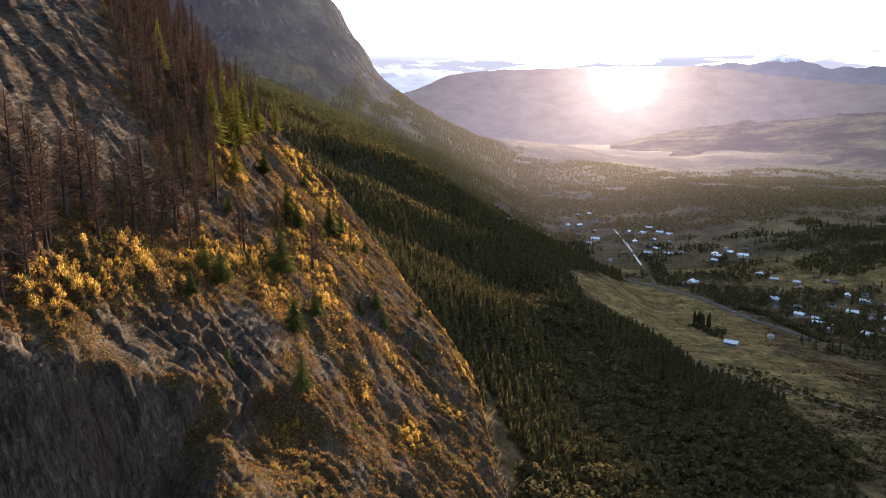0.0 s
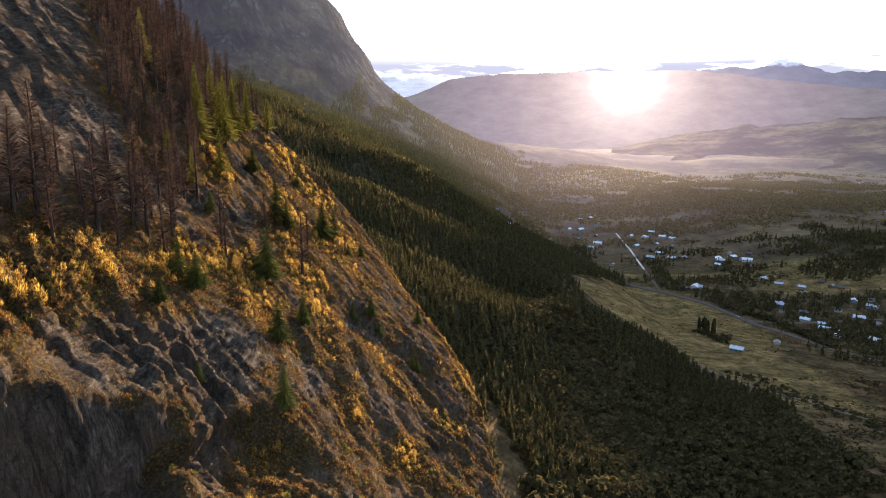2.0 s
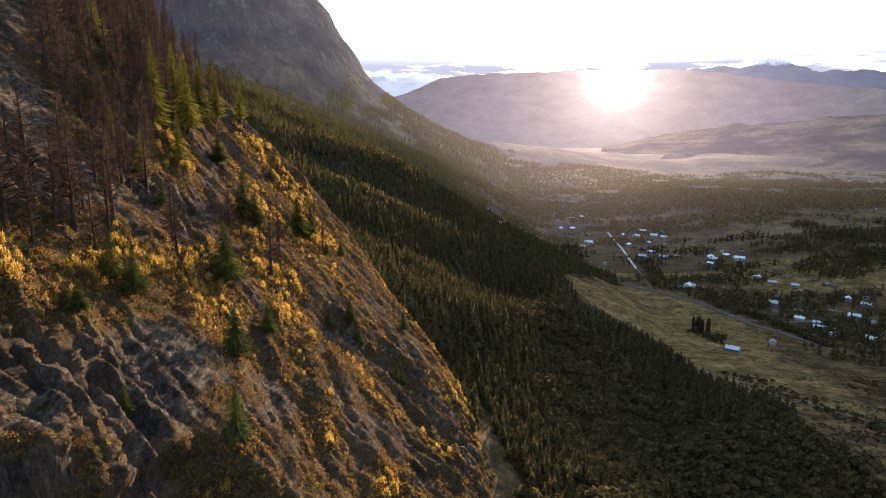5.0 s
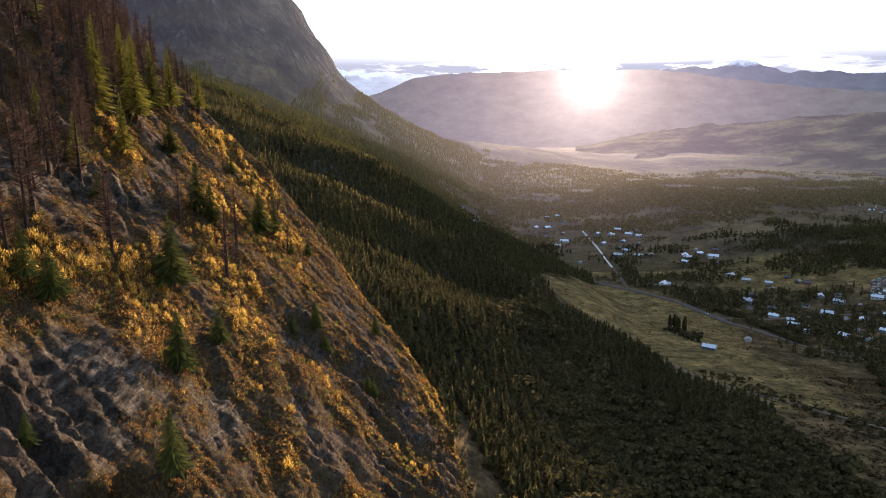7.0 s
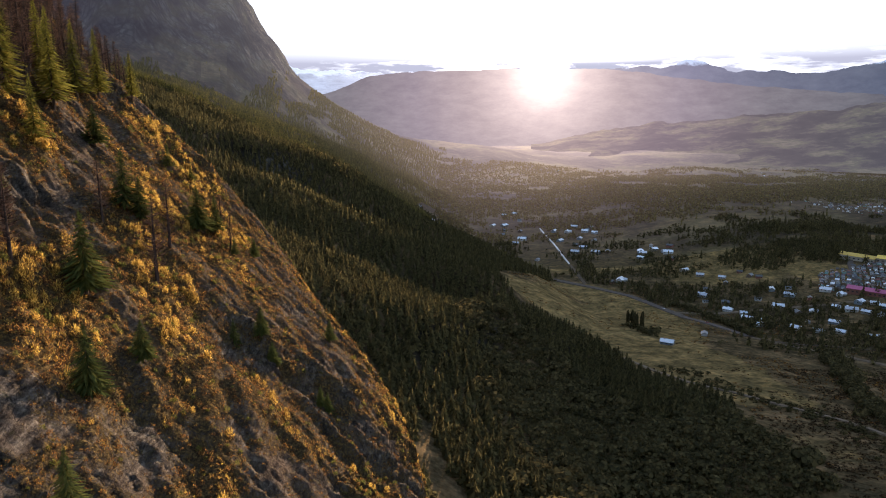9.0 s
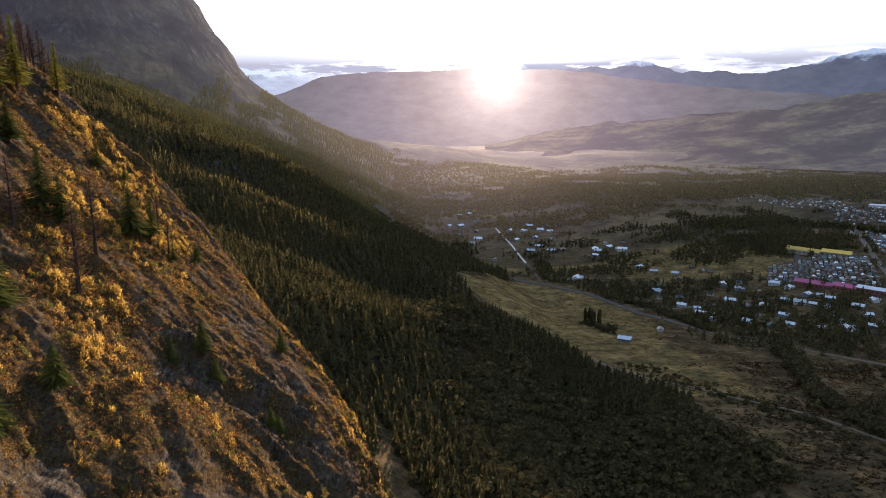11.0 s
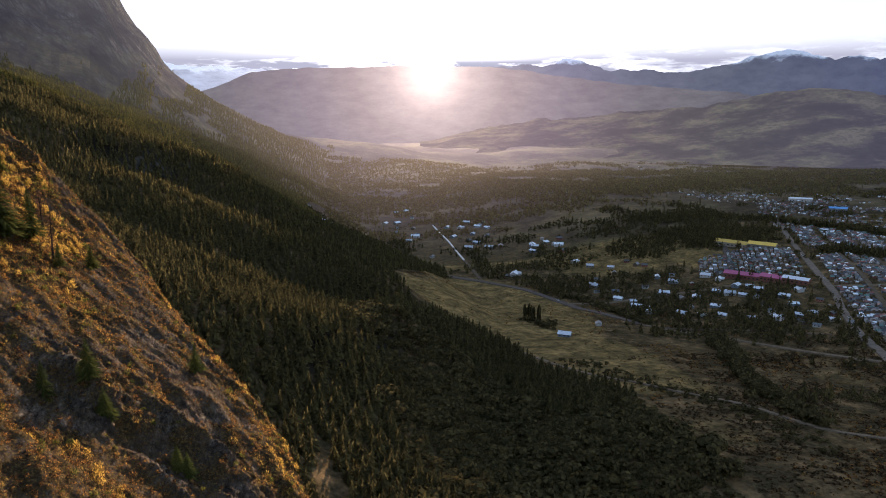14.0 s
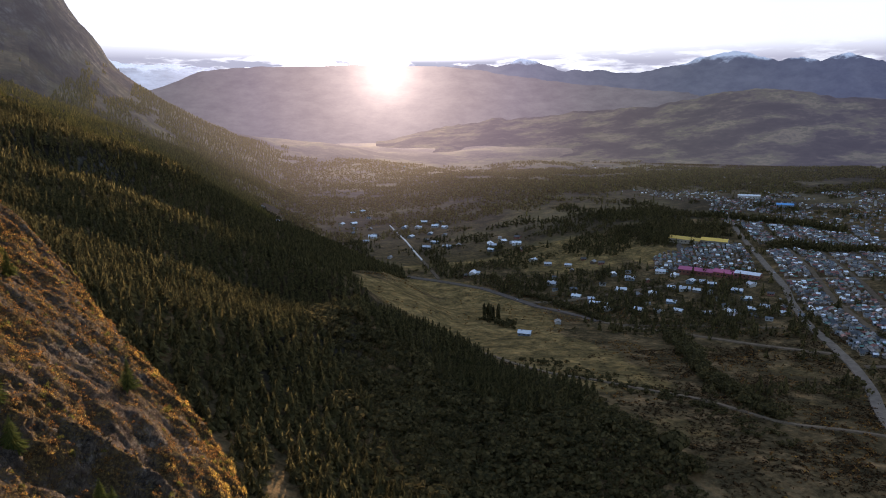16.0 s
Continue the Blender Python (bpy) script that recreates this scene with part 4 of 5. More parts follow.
PINK = make_plain("pink_sheet_roof", (0.62, 0.12, 0.24), (0.80, 0.20, 0.34))
YELLOW = make_plain("ochre_yellow_roof", (0.62, 0.38, 0.05), (0.80, 0.52, 0.10))
BLUE = make_plain("bright_blue_roof", (0.05, 0.25, 0.55), (0.10, 0.36, 0.70))


def ground_at(x, y):
    return float(ground_z(np.array(float(x)), np.array(float(y))))


def ribbon(name, line, width, mat, label, lift=0.8, thick=1.9):
    """A road bed along a line of points, draped over the ground, with sloping shoulders."""
    pts = np.array(line, float)
    d = np.concatenate([[0], np.cumsum(np.hypot(*np.diff(pts, axis=0).T))])
    s = np.arange(0, d[-1], 6.0)
    x, y = np.interp(s, d, pts[:, 0]), np.interp(s, d, pts[:, 1])
    for _ in range(6):
        x[1:-1], y[1:-1] = (x[:-2] + 2 * x[1:-1] + x[2:]) / 4, (y[:-2] + 2 * y[1:-1] + y[2:]) / 4
    tx, ty = np.gradient(x), np.gradient(y)
    n = np.hypot(tx, ty)
    nx, ny = -ty / n, tx / n
    cols = ((-0.5 - 1.2 / width, -thick), (-0.5, 0), (-0.18, 0.08), (0.18, 0.08), (0.5, 0), (0.5 + 1.2 / width, -thick))
    rows = [np.stack([x + nx * k * width, y + ny * k * width, ground_z(x + nx * k * width, y + ny * k * width) + lift + dz], -1) for k, dz in cols]
    ob = new(name, sheet(name, np.stack(rows, 1), len(s), len(cols), False))
    ob.data.materials.append(mat)
    return tagged(ob, label, "road", kind="structure")


AVENUE = ((330, 268), (403, 356), (452, 402), (490, 448), (524, 497), (563, 556), (660, 675), (731, 793), (800, 889), (871, 985), (980, 1135))
ROADS = [HWY, AVENUE, ((382, 1458), (363, 1268), (341, 1107), (327, 981)), ((506, 472), (560, 478)), ((414, 692), (520, 660), (640, 640)), ((391, 832), (480, 800), (590, 830), (700, 860))]
ribbon("road", HWY[:7], 9.5, ASPHALT, "grey country road along the foot of the meadow")
ribbon("track", HWY[6:], 4.5, GRAVEL, "brown dirt road between pasture and gardens")
ribbon("road", AVENUE, 7.5, ASPHALT, "wide straight grey avenue through the town")
ribbon("road", ((382, 1458), (363, 1268), (341, 1107)), 2.8, PALE, "straight pale lane shining between village houses", 0.7)
ribbon("road", ((341, 1107), (333, 1040), (325, 981)), 5, GRAVEL, "earth lane joining the country road")
ribbon("track", ((215, 640), (235, 578), (243, 513), (283, 467), (317, 419), (324, 387), (332, 364), (356, 353), (385, 330)), 3.5, GRAVEL, "pale gravel track along the woodland edge")
ribbon("track", ((414, 692), (440, 660), (490, 610), (540, 560)), 4, GRAVEL, "dusty gravel track beside houses")
ribbon("road", ((391, 832), (480, 800), (560, 780), (612, 768)), 5, GRAVEL, "gravel village lane between houses")
ribbon("road", ((612, 800), (640, 830), (706, 930)), 7, ASPHALT, "grey side street beside the dense houses")


def box_mesh(name, boxes):
    """Boxes (x0, y0, z0, x1, y1, z1) joined into one mesh."""
    v, f = [], []
    for x0, y0, z0, x1, y1, z1 in boxes:
        n = len(v)
        v += [(x0, y0, z0), (x1, y0, z0), (x1, y1, z0), (x0, y1, z0), (x0, y0, z1), (x1, y0, z1), (x1, y1, z1), (x0, y1, z1)]
        f += [(n, n + 3, n + 2, n + 1), (n + 4, n + 5, n + 6, n + 7), (n, n + 1, n + 5, n + 4), (n + 1, n + 2, n + 6, n + 5), (n + 2, n + 3, n + 7, n + 6), (n + 3, n, n + 4, n + 7)]
    return raw_mesh(name, np.array(v, float), np.array(f))


def gable_arrays(ln, wd, h, rise, over, thick, sink=1.5):
    """Walls with gable ends, and the two roof slopes, along x; quads."""
    a, b = ln / 2, wd / 2
    wv = [(-a, -b, -sink), (a, -b, -sink), (a, b, -sink), (-a, b, -sink), (-a, -b, h), (a, -b, h), (a, b, h), (-a, b, h), (-a, 0, h + rise), (a, 0, h + rise)]
    wf = [(0, 1, 5, 4), (2, 3, 7, 6), (1, 2, 6, 5), (3, 0, 4, 7), (5, 6, 9, 9), (7, 4, 8, 8)]
    k = rise / b
    e, o = b + over, a + over
    lo = h - over * k
    rv = []
    for s in (-1, 1):
        for dz in (0, thick):
            rv += [(-o, s * e, lo + dz), (o, s * e, lo + dz), (o, 0, h + rise + dz), (-o, 0, h + rise + dz)]
    rf = []
    for n in (0, 8):
        rf += [(n, n + 1, n + 2, n + 3), (n + 4, n + 7, n + 6, n + 5), (n, n + 4, n + 5, n + 1), (n + 1, n + 5, n + 6, n + 2), (n + 3, n + 2, n + 6, n + 7), (n, n + 3, n + 7, n + 4)]
    return np.array(wv, float), wf, np.array(rv, float), rf


def poly_mesh(name, verts, faces):
    me = bpy.data.meshes.new(name)
    me.from_pydata([tuple(p) for p in verts], [], [tuple(dict.fromkeys(q)) for q in faces])
    me.update()
    return me


def house(kind, ln, wd, h, rise, wall, roof, label, wing=False, windows=3):
    """A small gabled house with door, windows and chimney; may have a wing."""
    ob = new(kind)
    wv, wf, rv, rf = gable_arrays(ln, wd, h, rise, 0.5, 0.15)
    part("wall", poly_mesh("wall", wv, wf), wall, ob)
    part("roof", poly_mesh("roof", rv, rf), roof, ob, "folded metal sheet roof")
    if wing:
        wv, wf, rv, rf = gable_arrays(wd * 0.9, ln * 0.4, h * 0.9, rise * 0.75, 0.4, 0.15)
        turn = lambda p: np.stack([-p[:, 1] + ln * 0.22, p[:, 0] - wd * 0.55, p[:, 2]], -1)
        part("wing_wall", poly_mesh("wing_wall", turn(wv), wf), wall, ob)
        part("wing_roof", poly_mesh("wing_roof", turn(rv), rf), roof, ob)
    b = wd / 2
    part("door", box_mesh("door", [(-0.45, -b - 0.05, -0.1, 0.45, -b + 0.02, 2.0)]), DOOR, ob)
    pane = box_mesh("window", [(-0.7, -0.05, 0.9, 0.7, 0.03, 2.0)])
    for k in range(windows):
        for s in (-1, 1):
            w = part("window", pane, GLASS, ob)
            w.location = (ln * ((k + 0.5) / windows - 0.5) + (1.2 if k == windows // 2 and s < 0 else 0), s * (b + 0.02), 0)
    if wing or ln > 9:
        part("chimney", box_mesh("chimney", [(ln * 0.2, 0.5, h, ln * 0.2 + 0.6, 1.1, h + rise + 0.8)]), BRICKS, ob)
    return tagged(ob, label, "house", "houses in the valley")


def settle(ob, x, y, turn, first):
    m = pose(x, y, ground_at(x, y) + 0.4, 0, 0, turn)
    if first:
        ob.matrix_basis = m
        return ob
    return copy_thing(ob, m)


kinds = [house("house", 11, 8, 2.8, 2.0, WALLS[0], ROOFS[0], "cream wooden house with a pale metal roof"),
         house("house", 13, 8, 2.9, 2.2, WALLS[1], ROOFS[0], "white house with a wing and a pale metal roof", True),
         house("house", 10, 7, 2.7, 2.1, WALLS[2], ROOFS[1], "brown wooden house with a blue-grey metal roof"),
         house("house", 12, 8, 2.8, 2.0, WALLS[3], ROOFS[0], "blue-grey house with a bright metal roof among trees"),
         house("house", 9, 7, 2.6, 1.8, WALLS[4], ROOFS[2], "red-brown wooden house with a grey metal roof"),
         house("house", 8, 6, 2.5, 1.5, WALLS[1], ROOFS[1], "small white house with a blue-grey roof", False, 2)]
VILLAGE_A = ((107, 1352), (111, 1154), (124, 1160), (359, 1554), (330, 1425), (310, 1493), (322, 1348), (296, 1149), (401, 1413), (426, 1403), (454, 1443), (384, 1312), (403, 1270), (449, 1297), (471, 1359), (466, 1394), (381, 1205), (417, 1196), (438, 1194), (460, 1385), (300, 1440), (285, 1390), (430, 1330), (480, 1410))
VILLAGE_B = ((484, 1145), (516, 1185), (519, 1122), (506, 1080), (493, 1009), (500, 973), (519, 947), (509, 917), (459, 885), (450, 861), (366, 986), (384, 994), (298, 652), (363, 700), (540, 1160), (470, 1120), (475, 905))
VILLAGE_C = ((552, 955), (519, 944), (558, 916), (561, 852), (542, 859), (547, 828), (507, 833), (511, 797), (560, 806), (592, 822), (565, 764), (571, 747), (596, 766), (606, 740), (585, 718), (579, 733), (517, 767), (533, 763), (463, 770), (478, 712), (489, 694), (506, 679))
VILLAGE_D = ((507, 734), (599, 674), (569, 635), (587, 634), (598, 620), (550, 592), (548, 608), (630, 668), (468, 843), (466, 795), (530, 720), (560, 665), (520, 650), (575, 690), (610, 700), (535, 620), (455, 740), (580, 600), (620, 645))
VILLAGE_E = ((284, 1495), (313, 1335), (291, 1298), (410, 1245), (485, 1158), (509, 1157), (516, 1136), (552, 928), (597, 801), (606, 754), (457, 817), (339, 1629), (364, 1648), (540, 637), (585, 583), (638, 707))
g = np.random.default_rng(31)
used = [False] * 6
homes = []
for x, y in VILLAGE_A + VILLAGE_B + VILLAGE_C + VILLAGE_D + VILLAGE_E:
    k = int(g.choice(6, p=(0.24, 0.16, 0.16, 0.2, 0.1, 0.14)))
    made = settle(kinds[k], x, y, float(g.choice((35, 125, 60, 150)) + g.normal(0, 8)), not used[k])
    used[k] = True
    homes.append((x, y))
    made.scale = (float(g.uniform(0.8, 1.05) if y < 960 else g.uniform(1.0, 1.3)),) * 3
for k in range(6):
    if not used[k]:
        settle(kinds[k], 480 + 12 * k, 1060 + 15 * k, 40, True)


def hall(name, ln, wd, h, rise, wall, roof, x, y, turn, label, bays):
    """A long low building with a ridge roof, doors and a row of windows."""
    ob = new(name)
    wv, wf, rv, rf = gable_arrays(ln, wd, h, rise, 0.6, 0.2, 3)
    part("wall", poly_mesh("wall", wv, wf), wall, ob)
    part("roof", poly_mesh("roof", rv, rf), roof, ob)
    pane = box_mesh("window", [(-1.1, -0.05, 1.0, 1.1, 0.03, 2.4)])
    for k in range(bays):
        w = part("window", pane, GLASS, ob)
        w.location = (ln * ((k + 0.5) / bays - 0.5), -(wd / 2 + 0.02), 0)
    part("door", box_mesh("door", [(-ln / 2 + 1, -wd / 2 - 0.06, -0.2, -ln / 2 + 3.4, -wd / 2 + 0.02, 2.6)]), DOOR, ob)
    ob.matrix_basis = pose(x, y, ground_at(x, y) + 0.5, 0, 0, turn)
    return tagged(ob, label, "building")


hall("long_hall", 44, 14, 5.0, 3.0, WALLS[4], PINK, 624, 789, -52, "long low building with a bright pink roof", 9)
hall("long_hall", 27, 14, 5.0, 3.0, WALLS[4], PINK, 643, 757, -60, "shorter building with a bright pink roof", 6)
hall("sports_hall", 30, 17, 5.0, 2.0, WALLS[4], ROOFS[0], 658, 733, -58, "red-walled hall with a white metal roof", 6)
hall("long_hall", 48, 17, 5.0, 3.2, WALLS[0], YELLOW, 711, 917, -62, "long building with an ochre yellow roof", 8)
hall("long_hall", 38, 17, 5.0, 3.2, WALLS[0], YELLOW, 734, 880, -52, "low building with an ochre yellow roof", 7)
hall("warehouse", 32, 18, 6.0, 2.5, WALLS[3], BLUE, 1142, 1136, -40, "warehouse with a bright blue roof in the town", 6)
hall("warehouse", 46, 16, 6.0, 2.0, WALLS[1], ROOFS[0], 1188, 1281, -35, "long white warehouse at the town's edge", 8)
hall("barn", 24, 7, 3.0, 1.6, WALLS[1], ROOFS[0], 463, 772, -48, "long white farm shed beside the road", 4)

# crowded small houses beside the avenue, in blocks between streets
A0, ALONG = np.array((524.0, 497.0)), np.array((0.58, 0.815))
ACROSS = np.array((0.815, -0.58))
row_kinds = [house("row_house", 5.2, 4.8, 2.9, 1.4, WALLS[k % 5], ROOFS[r], lab, False, 2) for k, (r, lab) in enumerate(((2, "small crowded house with a grey metal roof"), (1, "small crowded house with a blue-grey roof"), (3, "small crowded house with a rust red roof"), (0, "small crowded house with a pale metal roof"), (4, "small crowded house with a green metal roof")))]
row_used = [False] * 5
rest = []
count = 0
for q in np.arange(15, 350, 5.2):
    if (q - 12) % 42 > 30:
        continue
    for s in np.arange(-170, 640, 5.0):
        if g.random() < 0.22 or (s + 170) % 104 < 10:
            continue
        if 84 < q < 170 and 190 < s < 262 or s < -30 - 0.25 * q and q < 40 or s > 560 - 0.9 * q and q > 200:
            continue
        p = A0 + ALONG * (s + g.normal(0, 0.9)) + ACROSS * (q + g.normal(0, 0.9))
        turn = float(g.choice((54.6, 144.6)) + g.normal(0, 4))
        if count < 290 and q < 110 and -60 < s < 100:
            k = int(g.choice(5, p=(0.44, 0.26, 0.12, 0.08, 0.10)))
            made = settle(row_kinds[k], *p, turn, not row_used[k])
            row_used[k] = True
            made["group"] = "crowded houses by the avenue"
            made.scale = (float(g.uniform(0.58, 0.9)),) * 3
            count += 1
        else:
            rest.append((*p, turn))
for q in np.arange(-16, -140, -6.4):
    for s in np.arange(262, 545, 6.0):
        p = A0 + ALONG * (s + g.normal(0, 0.8)) + ACROSS * (q + g.normal(0, 0.8))
        if s > 300 - 0.35 * q - 40 and g.random() > 0.12 and p[1] < 892 - 0.6 * max(0, p[0] - 715) and np.hypot(p[0] - 658, p[1] - 733) > 24 and np.hypot(p[0] - 640, p[1] - 765) > 18 and np.hypot(p[0] - 624, p[1] - 789) > 16:
            rest.append((*p, g.choice((54.6, 144.6)) + g.normal(0, 5)))
for _ in range(3600):
    x, y = g.uniform(880, 1750), g.uniform(860, 1500)
    if y > 1560 - 0.45 * (x - 800) + 60 * g.random() or (x - 880) * 0.58 - (y - 985) * 0.41 < -20 - 300 * (x > 1000):
        continue
    if fbm(x / 90, y / 90, 2, 140) > -0.2:
        rest.append((x, y, g.choice((54.6, 144.6)) + g.normal(0, 6)))
for _ in range(70):
    x, y = g.uniform(600, 1900), g.uniform(1450, 2500)
    rest.append((x, y, g.uniform(0, 180)))
for k in range(7):
    q = 12 + 42 * k + 36
    ribbon("street", [tuple(A0 + ALONG * s + ACROSS * q) for s in (-140 + 8 * k, 100, 300, 560 - 20 * k)], 5.5, GRAVEL, "pale dusty street between crowded houses", 0.6, 1.4)
for k in range(6):
    s0 = -165 + 104 * k + 104 - 104
    if s0 > -100:
        ribbon("street", [tuple(A0 + ALONG * s0 + ACROSS * q) for q in (8, 120, 240, 330)], 5.5, GRAVEL, "dusty cross street between crowded houses", 0.6, 1.4)
rest = np.array(rest)
BELTS = (((700, 1178), (760, 1159), (861, 1138), (911, 1102), (936, 1056), (986, 974), (1003, 887)), ((788, 829), (830, 828), (842, 789), (878, 774), (925, 752)), ((640, 985), (690, 1055)), ((662, 955), (716, 1028)), ((686, 928), (742, 1000)))


def along(line, gap):
    """Points at even steps along a line."""
    pts = np.array(line, float)
    d = np.concatenate([[0], np.cumsum(np.hypot(*np.diff(pts, axis=0).T))])
    s = np.arange(0, d[-1], gap)
    return np.stack([np.interp(s, d, pts[:, 0]), np.interp(s, d, pts[:, 1])], -1)


belt_points = np.concatenate([along(b, 6.0) for b in BELTS])
rest = rest[np.min(np.hypot(rest[:, None, 0] - belt_points[None, :, 0], rest[:, None, 1] - belt_points[None, :, 1]), 1) > 20]


def massed(name, which, pick, mat, label):
    """The houses further off, joined."""
    wv, wf, rv, rf = gable_arrays(5.2, 4.8, 2.9, 1.4, 0.35, 0.2)
    v, f = (wv, wf) if which == "wall" else (rv, rf)
    tri = np.array([t for q in f for t in ((q[0], q[1], q[2]), (q[0], q[2], q[3])) if len(set(t)) == 3])
    sel = rest[pick]
    p = on_ground(sel[:, 0], sel[:, 1])
    vv, ff = joined([(v, tri)], np.zeros(len(sel), int), p, np.ones((len(sel), 2)) * np.random.default_rng(5).uniform(0.5, 0.95, (len(sel), 1)), np.radians(sel[:, 2]))
    return stuff(name, vv, ff, mat, label, "houses")


shade = g.choice(5, len(rest), p=(0.12, 0.22, 0.42, 0.15, 0.09))
for k, word in enumerate(("pale", "blue-grey", "grey", "rust red", "green")):
    massed("town_walls", "wall", shade == k, WALLS[k], f"walls of crowded small town houses, {word} roofs above")
    massed("town_roofs", "roof", shade == k, ROOFS[k], f"{word} metal roofs of crowded small town houses")

# trees in the valley
built = np.concatenate([np.array(homes), rest[:, :2]])
lines = np.concatenate([np.stack([np.interp(np.linspace(0, len(r) - 1, 260), range(len(r)), [p[i] for p in r]) for i in (0, 1)], -1) for r in ROADS])


def free_of(x, y, pts, gap):
    cells = {(int(a // gap), int(b // gap)) for a, b in pts}
    return np.array([(int(a // gap), int(b // gap)) not in cells for a, b in zip(x, y)], bool)


def valley_wood(x, y):
    """How thickly the valley is wooded, 0 to 1."""
    c = 0.50 + 1.05 * fbm(x / 60, y / 45, 3, 120)
    c = c + 0.08 * step(900, 1150, y) * step(1450, 1250, y) + step(1250, 1450, y) * (0.26 + 0.95 * fbm(x / 260, y / 120, 3, 123))
    c = c - (1.2 - 0.95 * step(900, 1000, y)) * field_cover(x, y)
    for bx, by, rx, ry, k in ((330, 390, 60, 70, 0.55), (430, 500, 50, 60, 0.5), (520, 700, 80, 110, 0.45), (530, 900, 60, 80, 0.3), (470, 880, 40, 60, 0.4), (610, 1000, 60, 60, 1.2), (760, 1200, 120, 22, 0.9), (960, 960, 90, 26, 1.0), (440, 960, 60, 70, 0.3), (380, 1700, 250, 60, 0.5), (210, 1350, 90, 160, 0.5), (500, 780, 110, 170, 0.05), (540, 620, 60, 60, 0.2), (480, 1000, 90, 150, -0.1)):
        c = c + k * np.exp(-(((x - bx) / rx) ** 2 + ((y - by) / ry) ** 2))
    off = np.array([x - A0[0], y - A0[1]])
    q, s = ACROSS[0] * off[0] + ACROSS[1] * off[1], ALONG[0] * off[0] + ALONG[1] * off[1]
    c = np.where((q > 8) & (q < 360) & (s > -170) & (s < 640), c - 0.55, c)
    c = np.where((x > 900) & (y > 870) & (y < 1560 - 0.45 * (x - 800)) & (np.abs(y - 960 - 0.1 * (x - 960)) > 22), c - 0.5, c)
    c = np.where((x < np.interp(y, [p[1] for p in HWY[::-1]], [p[0] for p in HWY[::-1]]) + 6) & (y < 960), c - 0.45, c)
    return c


# far groves, with the valley haze painted in as emission
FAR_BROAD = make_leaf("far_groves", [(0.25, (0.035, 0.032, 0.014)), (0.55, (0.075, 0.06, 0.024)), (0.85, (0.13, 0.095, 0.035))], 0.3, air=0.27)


def grove(name, x0, x1, y0, y1, gap, protos, low, high, wide, mat, label, share, seed):
    g = np.random.default_rng(seed)
    x, y = scatter(x0, x1, y0, y1, gap, g)
    keep = (x > wood_edge(y) - 4) & (g.random(len(x)) < share * step(0.35, 0.75, valley_wood(x, y)))
    x, y = x[keep], y[keep]
    keep = free_of(x, y, built, 8.0) & free_of(x, y, lines, 9.0) & (x < 1.3 * y + 320)
    return plant(name, protos, x[keep], y[keep], low, high, wide, mat, label, "trees", 0.6)


grove("valley_broadleaves", 90, 1500, 280, 1300, 5.5, far_broad, 4, 10, 1.0, BROAD, "olive-brown trees and hedges between houses and fields", 0.6, 51)
grove("valley_conifers", 90, 1500, 420, 1300, 7.5, mid_conifers, 8, 15, 1.25, WOODS, "dark conifers scattered among village houses", 0.5, 52)
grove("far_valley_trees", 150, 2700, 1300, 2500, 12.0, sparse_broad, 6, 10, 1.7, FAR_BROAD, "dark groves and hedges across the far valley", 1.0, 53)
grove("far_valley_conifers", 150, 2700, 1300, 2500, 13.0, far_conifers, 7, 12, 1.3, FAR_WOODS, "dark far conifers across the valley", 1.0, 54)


HEATH = make_leaf("heath_leaves", [(0.25, (0.016, 0.012, 0.007)), (0.55, (0.045, 0.027, 0.014)), (0.85, (0.10, 0.058, 0.026))], 0.3)


def row_of_trees(name, line, gap, jitter, protos, low, high, wide, mat, label, seed):
    g = np.random.default_rng(seed)
    pts = np.array(line, float)
    d = np.concatenate([[0], np.cumsum(np.hypot(*np.diff(pts, axis=0).T))])
    s = np.repeat(np.arange(0, d[-1], gap), 2)
    x = np.interp(s, d, pts[:, 0]) + g.normal(0, jitter, len(s))
    y = np.interp(s, d, pts[:, 1]) + g.normal(0, jitter, len(s))
    keep = free_of(x, y, lines, 8.0)
    return plant(name, protos, x[keep], y[keep], low, high, wide, mat, label, "trees", 0.6)


for k, b in enumerate(BELTS):
    row_of_trees("tree_belt", b, 1.6 if k == 0 else 2.0, 9 if k == 0 else 7, mid_conifers, 9, 16, 1.3, WOODS, "dark belt of conifers between parts of the town", 160 + k)
    row_of_trees("tree_belt", b, 2.4, 9, far_broad, 6, 11, 1.0, BROAD, "dark broadleaf trees mixed into the town's tree belt", 170 + k)
row_of_trees("hedgerow", ((446, 616), (405, 545), (370, 484), (345, 421), (333, 373)), 2.2, 4.5, near_broad, 6, 10, 1.0, BROAD, "thick dark hedgerow of trees across the pasture", 61)
row_of_trees("hedgerow", ((407, 862), (420, 832), (429, 802), (425, 750), (419, 703)), 2.4, 3.0, near_broad, 4, 8, 1.1, BROAD, "dark hedge of trees along the country road", 62)
row_of_trees("hedgerow", ((590, 500), (560, 470), (530, 430), (470, 380)), 8, 4, near_broad, 3, 6, 1.1, BROAD, "loose line of bushes beside the avenue", 63)
g = np.random.default_rng(88)
x, y = g.uniform(180, 560, 15000), g.uniform(290, 960, 15000)
keep = (x > wood_edge(y)) & (g.random(len(x)) < step(-0.25, 0.3, fbm(x / 45, y / 45, 3, 150)) * (1 - 0.85 * field_cover(x, y))) & (x < np.interp(y, [p[1] for p in HWY[::-1]], [p[0] for p in HWY[::-1]]) + 70)
keep &= free_of(x, y, built, 9.0) & free_of(x, y, lines, 8.0)
